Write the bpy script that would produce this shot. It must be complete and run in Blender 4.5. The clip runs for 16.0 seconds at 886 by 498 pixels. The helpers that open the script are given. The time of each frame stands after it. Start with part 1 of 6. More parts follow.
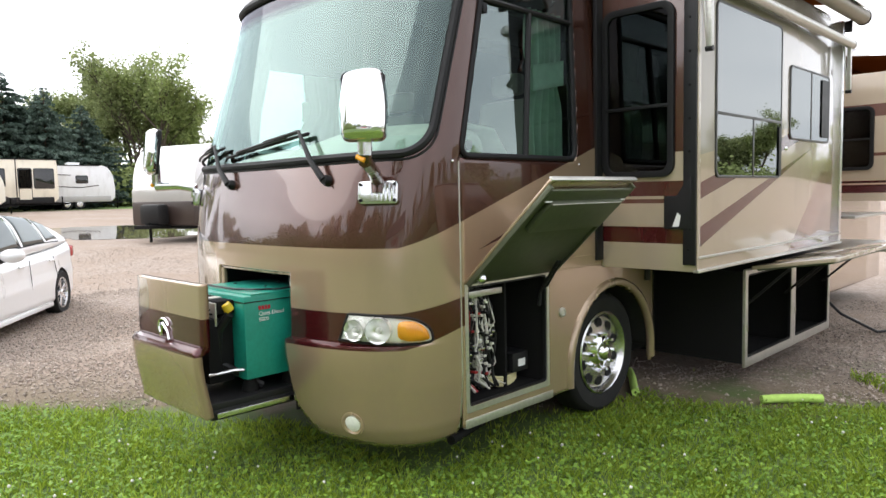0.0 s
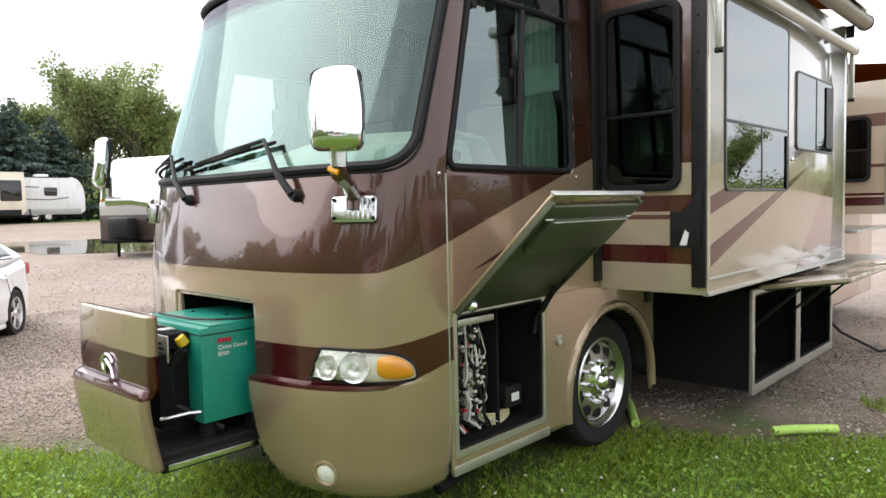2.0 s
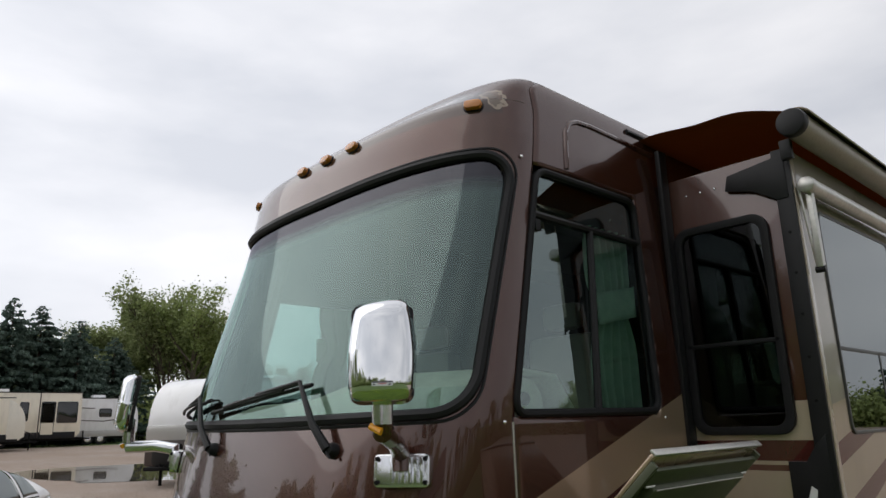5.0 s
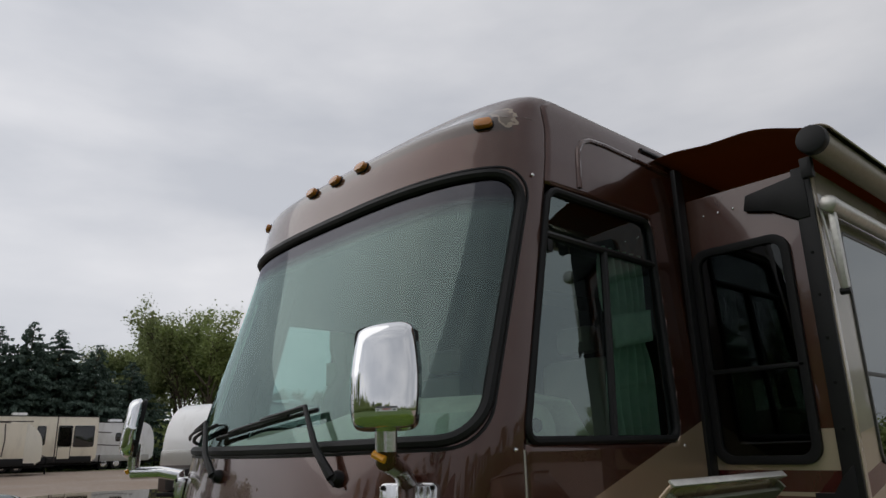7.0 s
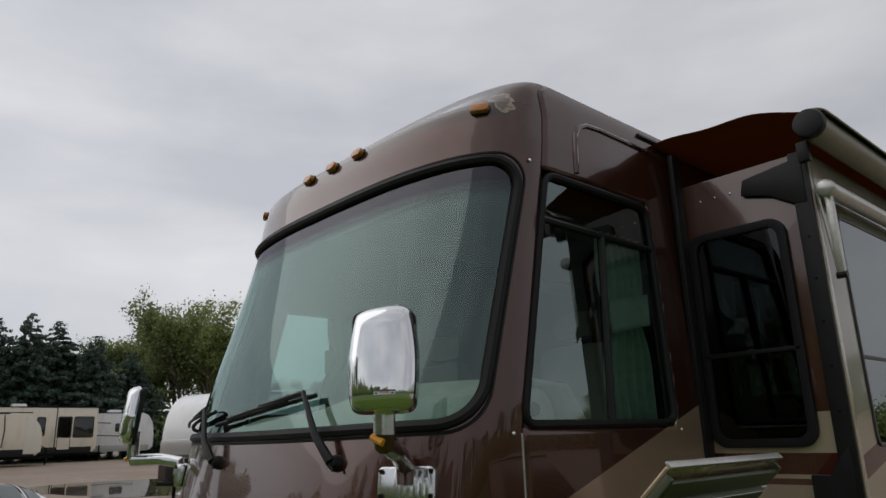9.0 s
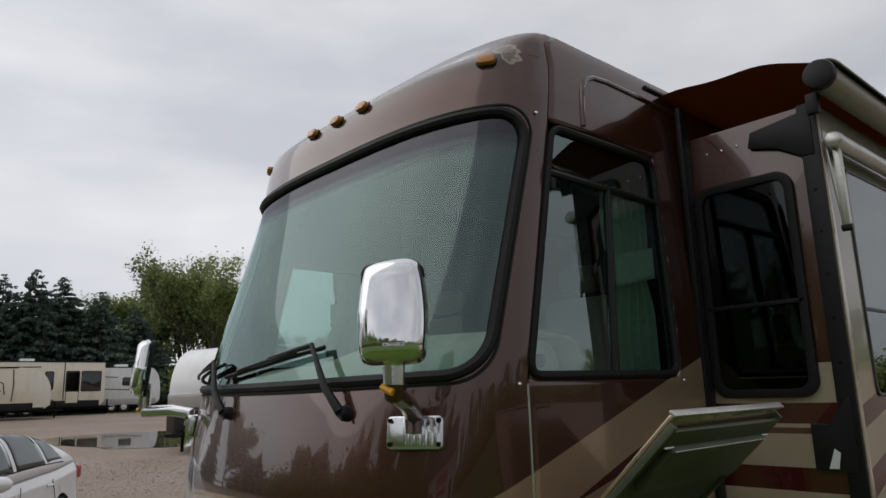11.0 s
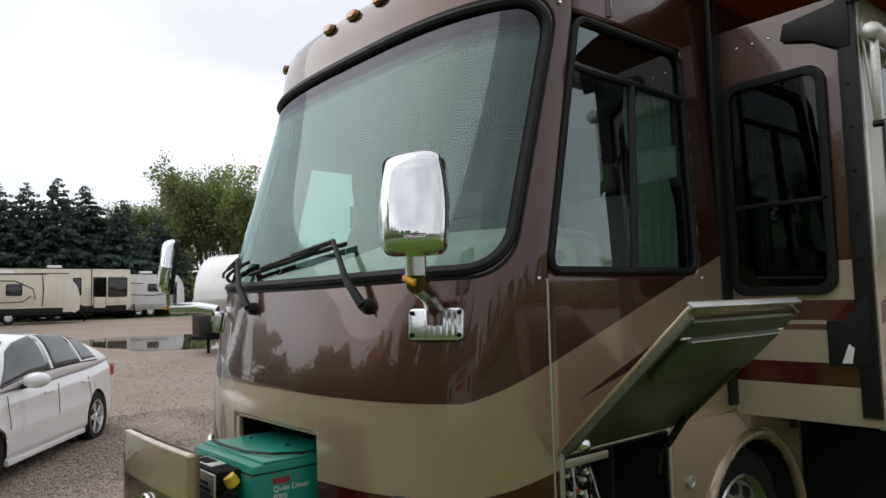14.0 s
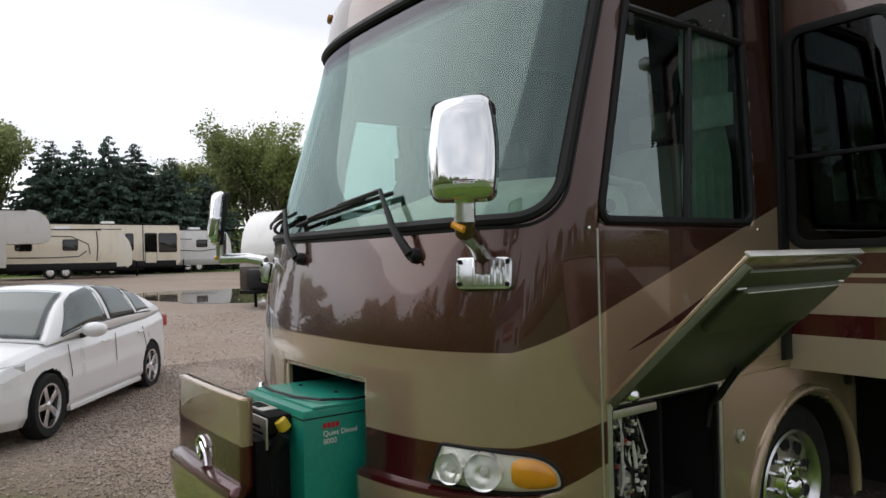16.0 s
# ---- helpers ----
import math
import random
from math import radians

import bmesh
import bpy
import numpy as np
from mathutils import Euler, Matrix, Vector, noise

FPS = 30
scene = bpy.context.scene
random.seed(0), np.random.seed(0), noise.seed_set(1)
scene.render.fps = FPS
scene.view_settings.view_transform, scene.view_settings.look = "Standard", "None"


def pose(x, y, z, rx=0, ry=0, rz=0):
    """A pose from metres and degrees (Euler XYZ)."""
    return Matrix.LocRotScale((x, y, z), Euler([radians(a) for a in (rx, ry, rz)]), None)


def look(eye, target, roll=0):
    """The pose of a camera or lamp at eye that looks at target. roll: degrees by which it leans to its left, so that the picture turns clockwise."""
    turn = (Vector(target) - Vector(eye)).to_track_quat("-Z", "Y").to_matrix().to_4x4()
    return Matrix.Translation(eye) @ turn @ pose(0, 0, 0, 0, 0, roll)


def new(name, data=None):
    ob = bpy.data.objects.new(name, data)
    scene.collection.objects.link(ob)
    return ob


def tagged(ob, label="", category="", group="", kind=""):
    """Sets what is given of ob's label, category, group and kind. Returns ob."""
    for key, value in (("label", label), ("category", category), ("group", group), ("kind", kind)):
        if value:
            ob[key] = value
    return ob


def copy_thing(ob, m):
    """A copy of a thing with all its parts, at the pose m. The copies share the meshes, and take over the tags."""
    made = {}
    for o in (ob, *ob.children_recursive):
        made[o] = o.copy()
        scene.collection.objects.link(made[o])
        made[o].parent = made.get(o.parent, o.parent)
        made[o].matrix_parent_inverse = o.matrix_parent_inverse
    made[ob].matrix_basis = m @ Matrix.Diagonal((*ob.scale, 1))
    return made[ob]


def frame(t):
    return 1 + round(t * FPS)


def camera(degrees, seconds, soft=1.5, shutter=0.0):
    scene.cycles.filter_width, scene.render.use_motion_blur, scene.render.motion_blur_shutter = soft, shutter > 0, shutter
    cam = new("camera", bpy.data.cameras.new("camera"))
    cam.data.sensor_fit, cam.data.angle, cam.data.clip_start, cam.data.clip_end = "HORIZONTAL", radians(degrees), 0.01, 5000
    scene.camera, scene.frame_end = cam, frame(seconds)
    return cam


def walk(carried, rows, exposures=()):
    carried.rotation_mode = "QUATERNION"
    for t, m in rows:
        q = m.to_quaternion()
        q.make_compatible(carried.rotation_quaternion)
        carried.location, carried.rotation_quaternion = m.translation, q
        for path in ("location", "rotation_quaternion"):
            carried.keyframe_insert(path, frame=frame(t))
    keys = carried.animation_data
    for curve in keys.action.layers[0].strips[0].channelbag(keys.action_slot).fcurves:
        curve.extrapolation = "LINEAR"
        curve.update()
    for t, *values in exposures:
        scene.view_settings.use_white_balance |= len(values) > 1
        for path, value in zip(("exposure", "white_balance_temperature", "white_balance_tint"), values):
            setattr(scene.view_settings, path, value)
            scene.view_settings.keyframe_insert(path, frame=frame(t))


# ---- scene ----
cam = camera(64.8, 16.0)
PATH = [
    (0, (4.092, -2.336, 1.706), (2.69, -0.919, 1.551), -1.2),
    (0.5, (4.015, -2.25, 1.714), (2.642, -0.808, 1.53), -1.3),
    (1, (3.89, -2.136, 1.712), (2.552, -0.657, 1.559), -1.3),
    (1.5, (3.804, -2.057, 1.706), (2.477, -0.567, 1.569), -1.4),
    (2, (3.723, -2.015, 1.734), (2.365, -0.552, 1.61), -1.3),
    (2.5, (3.569, -1.978, 1.769), (2.211, -0.51, 1.764), -1.0),
    (3, (3.45, -1.949, 1.809), (2.11, -0.473, 1.966), -1.7),
    (3.5, (3.387, -1.918, 1.838), (2.031, -0.466, 2.071), -2.0),
    (4, (3.316, -1.844, 1.857), (1.947, -0.422, 2.175), -2.3),
    (4.5, (3.297, -1.719, 1.887), (1.914, -0.334, 2.296), -2.3),
    (4.7, (3.317, -1.686, 1.895), (1.916, -0.329, 2.339), -1.9),
    (6.8, (3.287, -1.57, 1.912), (1.859, -0.285, 2.468), -1.3),
    (7, (3.276, -1.566, 1.906), (1.847, -0.28, 2.46), -1.4),
    (7.5, (3.266, -1.562, 1.899), (1.844, -0.267, 2.447), -1.6),
    (8, (3.267, -1.558, 1.898), (1.84, -0.262, 2.431), -1.6),
    (8.5, (3.275, -1.558, 1.893), (1.849, -0.261, 2.424), -1.8),
    (10.8, (3.269, -1.59, 1.87), (1.808, -0.291, 2.292), -1.6),
    (11, (3.264, -1.582, 1.876), (1.806, -0.274, 2.278), -1.8),
    (11.5, (3.266, -1.581, 1.863), (1.81, -0.258, 2.222), -1.8),
    (12, (3.266, -1.58, 1.858), (1.81, -0.246, 2.175), -1.6),
    (12.5, (3.253, -1.581, 1.847), (1.778, -0.259, 2.128), -1.4),
    (13, (3.242, -1.58, 1.834), (1.752, -0.264, 2.056), -1.5),
    (13.5, (3.242, -1.582, 1.83), (1.739, -0.274, 2.011), -1.5),
    (14, (3.248, -1.59, 1.821), (1.726, -0.3, 1.967), -1.6),
    (14.5, (3.241, -1.591, 1.81), (1.691, -0.331, 1.925), -1.4),
    (15, (3.226, -1.589, 1.801), (1.652, -0.357, 1.884), -1.4),
    (15.5, (3.223, -1.592, 1.797), (1.634, -0.378, 1.85), -1.4),
    (16, (3.209, -1.591, 1.788), (1.607, -0.394, 1.815), -1.3),
]
EXPOSURES = [(0, 0.85), (2.5, 0.8), (3.0, 0.72), (3.5, 0.38), (4.0, 0.12), (4.7, -0.38), (7.0, -1.0), (8.5, -1.05), (11.0, -0.9), (12.5, -0.5), (13.5, -0.35), (16.0, -0.32)]
walk(cam, [(t, look(eye, target, roll)) for t, eye, target, roll in PATH], EXPOSURES)

# ---- light ----
world = bpy.data.worlds.new("overcast")
scene.world = world
world.use_nodes = True
wn, wl = world.node_tree.nodes, world.node_tree.links
bg = wn["Background"]
sky = wn.new("ShaderNodeTexSky")
sky.sky_type, sky.sun_disc, sky.sun_elevation, sky.sun_rotation = "NISHITA", False, radians(48), radians(222)
sky.air_density, sky.dust_density = 1.0, 3.0
dim = wn.new("ShaderNodeMix"); dim.data_type = "RGBA"; dim.blend_type = "MULTIPLY"; dim.inputs[0].default_value = 1.0
wl.new(sky.outputs[0], dim.inputs[6]); dim.inputs[7].default_value = (0.1, 0.1, 0.1, 1)
wtc = wn.new("ShaderNodeTexCoord"); wmap = wn.new("ShaderNodeMapping"); wmap.inputs["Scale"].default_value = (1.2, 1.2, 3.6)
wl.new(wtc.outputs["Generated"], wmap.inputs[0])
cloud = wn.new("ShaderNodeTexNoise"); cloud.inputs["Scale"].default_value = 1.6; cloud.inputs["Detail"].default_value = 7; cloud.inputs["Roughness"].default_value = 0.5
wl.new(wmap.outputs[0], cloud.inputs["Vector"])
cramp = wn.new("ShaderNodeValToRGB")
cramp.color_ramp.elements[0].position, cramp.color_ramp.elements[0].color = 0.36, (0.97, 1.0, 1.085, 1)
cramp.color_ramp.elements[1].position, cramp.color_ramp.elements[1].color = 0.66, (1.37, 1.37, 1.42, 1)
wl.new(cloud.outputs[0], cramp.inputs[0])
deck = wn.new("ShaderNodeMix"); deck.data_type = "RGBA"; deck.inputs[0].default_value = 0.92
wl.new(dim.outputs[2], deck.inputs[6]); wl.new(cramp.outputs[0], deck.inputs[7])
# the cloud deck is thinner, and so brighter, on the sun's side
lean = wn.new("ShaderNodeVectorMath"); lean.operation = "DOT_PRODUCT"; lean.inputs[1].default_value = (-0.62, -0.18, 0.0)
wl.new(wtc.outputs["Generated"], lean.inputs[0])
gain = wn.new("ShaderNodeMath"); gain.operation = "MULTIPLY_ADD"; gain.inputs[1].default_value, gain.inputs[2].default_value = 0.42, 1.0
wl.new(lean.outputs["Value"], gain.inputs[0])
wl.new(deck.outputs[2], bg.inputs[0]); wl.new(gain.outputs[0], bg.inputs[1])
sun = new("sun", bpy.data.lights.new("sun", "SUN"))
sun.data.energy, sun.data.angle, sun.data.color = 1.1, radians(70), (1.0, 0.97, 0.93)
sun.matrix_world = look((0, 0, 40), Vector((0, 0, 40)) - Vector((-0.45, -0.50, 0.74)))

# ---- materials ----
class Nodes:
    """Small helper to write a node material."""
    def __init__(self, name):
        self.mat = bpy.data.materials.new(name)
        self.mat.use_nodes = True
        self.n, self.l = self.mat.node_tree.nodes, self.mat.node_tree.links
        self.bsdf = self.n["Principled BSDF"]
        self.tc = self.n.new("ShaderNodeTexCoord")
        self.co = self.tc.outputs["Object"]

    def put(self, socket, value):
        if isinstance(value, bpy.types.NodeSocket):
            self.l.new(value, socket)
        else:
            socket.default_value = value

    def math(self, op, a, b=0.0, c=0.0):
        m = self.n.new("ShaderNodeMath"); m.operation = op
        for s, v in zip(m.inputs, (a, b, c)):
            self.put(s, v)
        return m.outputs[0]

    def xyz(self):
        s = self.n.new("ShaderNodeSeparateXYZ"); self.l.new(self.co, s.inputs[0])
        return s.outputs

    def noise(self, scale, detail=4, rough=0.55, stretch=None):
        t = self.n.new("ShaderNodeTexNoise")
        t.inputs["Scale"].default_value, t.inputs["Detail"].default_value, t.inputs["Roughness"].default_value = scale, detail, rough
        if stretch:
            m = self.n.new("ShaderNodeMapping"); m.inputs["Scale"].default_value = stretch
            self.l.new(self.co, m.inputs[0]); self.l.new(m.outputs[0], t.inputs["Vector"])
        else:
            self.l.new(self.co, t.inputs["Vector"])
        return t.outputs[0]

    def step(self, v, lo, hi):
        m = self.n.new("ShaderNodeMapRange"); m.inputs[1].default_value, m.inputs[2].default_value = lo, hi
        self.put(m.inputs[0], v)
        return m.outputs[0]

    def mix(self, f, a, b):
        m = self.n.new("ShaderNodeMix"); m.data_type = "RGBA"
        self.put(m.inputs[0], f)
        for s, v in ((m.inputs[6], a), (m.inputs[7], b)):
            self.put(s, v if isinstance(v, bpy.types.NodeSocket) else (*v, 1))
        return m.outputs[2]

    def bump(self, h, strength=0.2, dist=0.01):
        b = self.n.new("ShaderNodeBump"); b.inputs["Strength"].default_value, b.inputs["Distance"].default_value = strength, dist
        self.put(b.inputs["Height"], h)
        self.l.new(b.outputs[0], self.bsdf.inputs["Normal"])

    def set(self, **kw):
        for k, v in kw.items():
            self.put(self.bsdf.inputs[k.replace("_", " ")], v if not isinstance(v, tuple) else (*v, 1))
        return self


def simple(name, colour, rough=0.5, metal=0.0, grain=60.0, vary=0.12, bump=0.08, coat=0.0, dist=0.002):
    m = Nodes(name)
    c2 = tuple(c * (1 - 2 * vary) for c in colour)
    c3 = tuple(min(1, c * (1 + vary)) for c in colour)
    fine, broad = m.noise(grain, 5), m.noise(grain / 14, 3)
    f = m.math("ADD", m.math("MULTIPLY", fine, 0.5), m.math("MULTIPLY", broad, 0.5))
    m.set(Base_Color=m.mix(m.step(f, 0.3, 0.7), c2, c3), Metallic=metal, Coat_Weight=coat, Coat_Roughness=0.03)
    m.set(Roughness=m.math("ADD", m.math("MULTIPLY", m.math("SUBTRACT", broad, 0.5), rough * 0.5), rough))
    if bump:
        m.bump(fine, bump, dist)
    return m.mat


BROWN, GOLD, MAROON, CREAM = (0.070, 0.024, 0.014), (0.42, 0.308, 0.205), (0.072, 0.008, 0.010), (0.47, 0.38, 0.285)


def finish_paint(m, colour, metal, rough=0.22):
    """Clear-coated vehicle paint with a little grime."""
    grime = m.noise(3.0, 6, 0.6, (1, 1, 0.35))
    flake = m.noise(900, 1)
    colour = m.mix(m.math("MULTIPLY", m.step(grime, 0.52, 0.75), 0.18), colour, (0.2, 0.17, 0.13))
    m.set(Base_Color=colour, Metallic=metal, Roughness=m.math("ADD", m.math("MULTIPLY", grime, 0.12), rough - 0.04), Coat_Weight=1.0, Coat_Roughness=m.math("MULTIPLY", m.step(grime, 0.45, 0.8), 0.08), Coat_IOR=1.5)
    wob = m.noise(2.2, 2)
    m.bump(m.math("ADD", m.math("MULTIPLY", flake, 0.02), m.math("MULTIPLY", wob, 1.0)), 0.10, 0.02)
    return m.mat


def front_paint():
    """Brown over gold with a maroon belt that climbs round the corner."""
    m = Nodes("coach_paint")
    x, y, z = m.xyz()
    rise = m.math("MAXIMUM", m.math("SUBTRACT", y, 0.26), 0.0)
    b = m.math("SUBTRACT", z, m.math("ADD", 1.41, m.math("MULTIPLY", rise, 0.335)))
    t = m.math("SUBTRACT", z, m.math("ADD", 1.04, m.math("MULTIPLY", rise, 0.14)))
    u = m.math("SUBTRACT", z, m.math("ADD", 0.832, m.math("MULTIPLY", rise, 0.22)))
    tail = m.math("SUBTRACT", z, m.math("ADD", 0.62, m.math("MULTIPLY", y, 0.42)))
    c = m.mix(m.step(b, -0.002, 0.002), GOLD, BROWN)
    low = m.math("MULTIPLY", m.step(u, -0.002, 0.002), m.math("SUBTRACT", 1.0, m.step(t, -0.002, 0.002)))
    low = m.math("MULTIPLY", low, m.math("LESS_THAN", y, 0.9))
    c = m.mix(low, c, MAROON)
    # maroon streak above the wheel arch
    streak = m.math("MULTIPLY", m.math("GREATER_THAN", y, 1.35), m.math("LESS_THAN", m.math("ABSOLUTE", m.math("SUBTRACT", tail, 0.0)), m.math("MULTIPLY", m.math("SUBTRACT", y, 1.35), 0.1)))
    c = m.mix(streak, c, MAROON)
    # dark spear behind the corner seam
    spear = m.math("ABSOLUTE", m.math("SUBTRACT", z, m.math("ADD", 1.372, m.math("MULTIPLY", m.math("SUBTRACT", y, 0.82), 0.30))))
    spear = m.math("MULTIPLY", m.math("LESS_THAN", spear, m.math("MULTIPLY", m.math("SUBTRACT", y, 0.82), 0.055)), m.math("LESS_THAN", y, 1.75))
    c = m.mix(spear, c, MAROON)
    brow = m.math("MULTIPLY", m.math("MULTIPLY", m.math("GREATER_THAN", z, 3.405), m.math("LESS_THAN", z, 3.62)), m.math("LESS_THAN", y, 0.80))
    c = m.mix(brow, c, (0.04, 0.022, 0.016))
    # flaked clear coat at the upper corner
    gap = m.math("ADD", m.math("ADD", m.math("POWER", m.math("MULTIPLY", m.math("SUBTRACT", z, 3.50), 0.8), 2.0), m.math("POWER", m.math("SUBTRACT", y, 0.80), 2.0)), m.math("POWER", m.math("MULTIPLY", m.math("SUBTRACT", x, 1.13), 0.6), 2.0))
    gap = m.math("ADD", gap, m.math("MULTIPLY", m.math("SUBTRACT", m.noise(14, 3), 0.5), 0.010))
    c = m.mix(m.math("MULTIPLY", m.math("LESS_THAN", gap, 0.0030), m.math("ADD", 0.35, m.math("MULTIPLY", m.math("GREATER_THAN", gap, 0.0019), 0.65))), c, (0.30, 0.24, 0.18))
    return finish_paint(m, c, 0.5)


def slide_paint():
    """Cream slide-out sides with brown top and maroon swooshes."""
    m = Nodes("slide_paint")
    x, y, z = m.xyz()
    face = m.math("GREATER_THAN", y, 2.21)           # the long side, against the end facing forward
    # end face: brown above, stripes below
    def band(v, a, b):
        return m.math("MULTIPLY", m.math("GREATER_THAN", v, a), m.math("LESS_THAN", v, b))
    e = m.mix(m.math("GREATER_THAN", z, 1.965), CREAM, BROWN)
    e = m.mix(band(z, 1.665, 1.768), e, MAROON)
    e = m.mix(band(z, 1.615, 1.645), e, (0.12, 0.045, 0.035))
    e = m.mix(band(z, 1.335, 1.45), e, MAROON)
    # long side: silver-cream above, rays from the lower front corner
    up = m.math("SUBTRACT", z, m.math("ADD", 1.93, m.math("MULTIPLY", m.math("SUBTRACT", y, 2.2), 0.16)))
    f = m.mix(m.step(up, -0.003, 0.003), CREAM, (0.36, 0.32, 0.27))
    r1 = m.math("SUBTRACT", z, m.math("ADD", 1.63, m.math("MULTIPLY", m.math("SUBTRACT", y, 2.2), 0.24)))
    f = m.mix(band(r1, 0.0, 0.11), f, (0.10, 0.028, 0.022))
    r2 = m.math("SUBTRACT", z, m.math("ADD", 1.30, m.math("MULTIPLY", m.math("SUBTRACT", y, 2.2), 0.325)))
    f = m.mix(band(r2, 0.0, m.math("SUBTRACT", 0.14, m.math("MULTIPLY", m.math("SUBTRACT", y, 2.2), 0.06))), f, (0.10, 0.028, 0.022))
    r3 = m.math("SUBTRACT", y, m.math("ADD", 4.05, m.math("MULTIPLY", m.math("SUBTRACT", z, 1.24), 1.25)))
    f = m.mix(m.math("MULTIPLY", m.math("GREATER_THAN", r3, 0.0), m.math("LESS_THAN", z, m.math("SUBTRACT", 2.05, 0.0))), f, (0.24, 0.12, 0.10))
    r4 = m.math("MULTIPLY", m.math("GREATER_THAN", r3, 0.45), m.math("LESS_THAN", z, 1.55))
    f = m.mix(r4, f, MAROON)
    return finish_paint(m, m.mix(face, e, f), 0.15, 0.2)


def plain_paint(name, colour, metal=0.0, rough=0.25):
    m = Nodes(name)
    return finish_paint(m, m.mix(m.noise(1.3, 3), tuple(0.93 * c for c in colour), colour), metal, rough)


def glass(name, tint, ior=1.5, gloss=(0.9, 0.95, 0.95), strip=None):
    """Tinted glass, with a darker sun strip above the height given."""
    m = Nodes(name)
    out = m.n["Material Output"]
    tr = m.n.new("ShaderNodeBsdfTransparent"); tr.inputs[0].default_value = (*tint, 1)
    gl = m.n.new("ShaderNodeBsdfGlossy"); gl.inputs[0].default_value = (*gloss, 1); gl.inputs["Roughness"].default_value = 0.01
    fr = m.n.new("ShaderNodeFresnel"); fr.inputs[0].default_value = ior
    if strip:
        band = m.step(m.xyz()[2], strip, strip + 0.1)
        m.put(tr.inputs[0], m.mix(band, tint, (0.20, 0.19, 0.21)))
        m.put(gl.inputs[0], m.mix(band, gloss, (0.50, 0.50, 0.55)))
    mx = m.n.new("ShaderNodeMixShader")
    m.l.new(fr.outputs[0], mx.inputs[0]); m.l.new(tr.outputs[0], mx.inputs[1]); m.l.new(gl.outputs[0], mx.inputs[2])
    m.l.new(mx.outputs[0], out.inputs[0])
    return m.mat


M_COACH, M_SLIDE = front_paint(), slide_paint()
M_BROWN, M_GOLD = plain_paint("brown_paint", BROWN, 0.4), plain_paint("gold_paint", GOLD, 0.45)
M_CREAM, M_ROOF = plain_paint("cream_paint", CREAM), simple("roof_membrane", (0.55, 0.52, 0.47), 0.6)
M_WHITE = simple("white_paint", (0.90, 0.91, 0.92), 0.3, grain=30, vary=0.02, bump=0.0, coat=1.0)
M_RUBBER = simple("black_rubber", (0.012, 0.012, 0.013), 0.55, grain=90)
M_TYRE = simple("tyre_rubber", (0.018, 0.018, 0.018), 0.75, grain=120, bump=0.2)
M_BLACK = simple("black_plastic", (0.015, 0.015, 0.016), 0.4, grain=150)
# dark enough to carry the shadow under the coach in its colour
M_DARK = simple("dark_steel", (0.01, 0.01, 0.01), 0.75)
# near black: the bays' deep shade is put into this colour
M_LINER = simple("near_black_carpet", (0.014, 0.014, 0.014), 0.95, grain=400, bump=0.4)
M_CHROME = simple("chrome", (0.86, 0.87, 0.88), 0.04, 1.0, grain=4, vary=0.02, bump=0)
M_CHROME2 = simple("cast_chrome", (0.78, 0.79, 0.8), 0.2, 1.0, grain=60, vary=0.08, bump=0.15, dist=0.004)
M_RIM = simple("polished_aluminium", (0.75, 0.75, 0.76), 0.24, 1.0, grain=30, vary=0.05, bump=0.03)
M_ALU = simple("aluminium_trim", (0.62, 0.61, 0.57), 0.35, 0.8, grain=50)
# dark olive holds the grass reflected in the hatch undersides
M_INNER = simple("green_cast_liner", (0.105, 0.115, 0.075), 0.42, 0.35, grain=25)
M_WSGLASS = glass("windshield_glass", (0.62, 0.80, 0.75), 2.05, (0.74, 0.95, 0.91), 2.96)
M_FARGLASS = glass("passenger_window_glass", (0.25, 0.36, 0.345), 1.8, (0.8, 0.95, 0.93))
M_SIDEGLASS = glass("side_window_glass", (0.76, 0.91, 0.86), 2.7, (0.8, 0.95, 0.93))
M_DARKGLASS = glass("dark_window_glass", (0.10, 0.12, 0.13), 1.5)
M_MIRRORGLASS = glass("smoked_window_glass", (0.05, 0.055, 0.06), 3.4)
M_CLEAR = glass("clear_lens", (0.97, 0.97, 0.95), 1.45)
M_AMBER = simple("amber_lens", (0.95, 0.40, 0.02), 0.18, grain=200, bump=0.2, coat=0.6)
M_MARKER = simple("marker_lens", (0.55, 0.20, 0.03), 0.2, grain=200, bump=0.2, coat=0.6)
M_TEAL = simple("teal_enamel", (0.012, 0.26, 0.19), 0.4, grain=40, coat=0.2)
M_VINYL = simple("pale_vinyl", (0.78, 0.84, 0.70), 0.6, grain=150)
M_CURTAIN = simple("green_curtain", (0.46, 0.63, 0.51), 0.9, grain=250, bump=0.3)
M_NOODLE = simple("lime_foam", (0.48, 0.72, 0.16), 0.85, grain=300, bump=0.3)
def cloth(name, colour, glow):
    """Woven fabric that lets light through."""
    m = Nodes(name)
    d, t, mx = m.n.new("ShaderNodeBsdfDiffuse"), m.n.new("ShaderNodeBsdfTranslucent"), m.n.new("ShaderNodeMixShader")
    weave = m.noise(220, 3)
    m.l.new(m.mix(weave, tuple(0.8 * c for c in colour), colour), d.inputs[0]); t.inputs[0].default_value = (*glow, 1)
    mx.inputs[0].default_value = 0.5
    m.l.new(d.outputs[0], mx.inputs[1]); m.l.new(t.outputs[0], mx.inputs[2]); m.l.new(mx.outputs[0], m.n["Material Output"].inputs[0])
    return m.mat


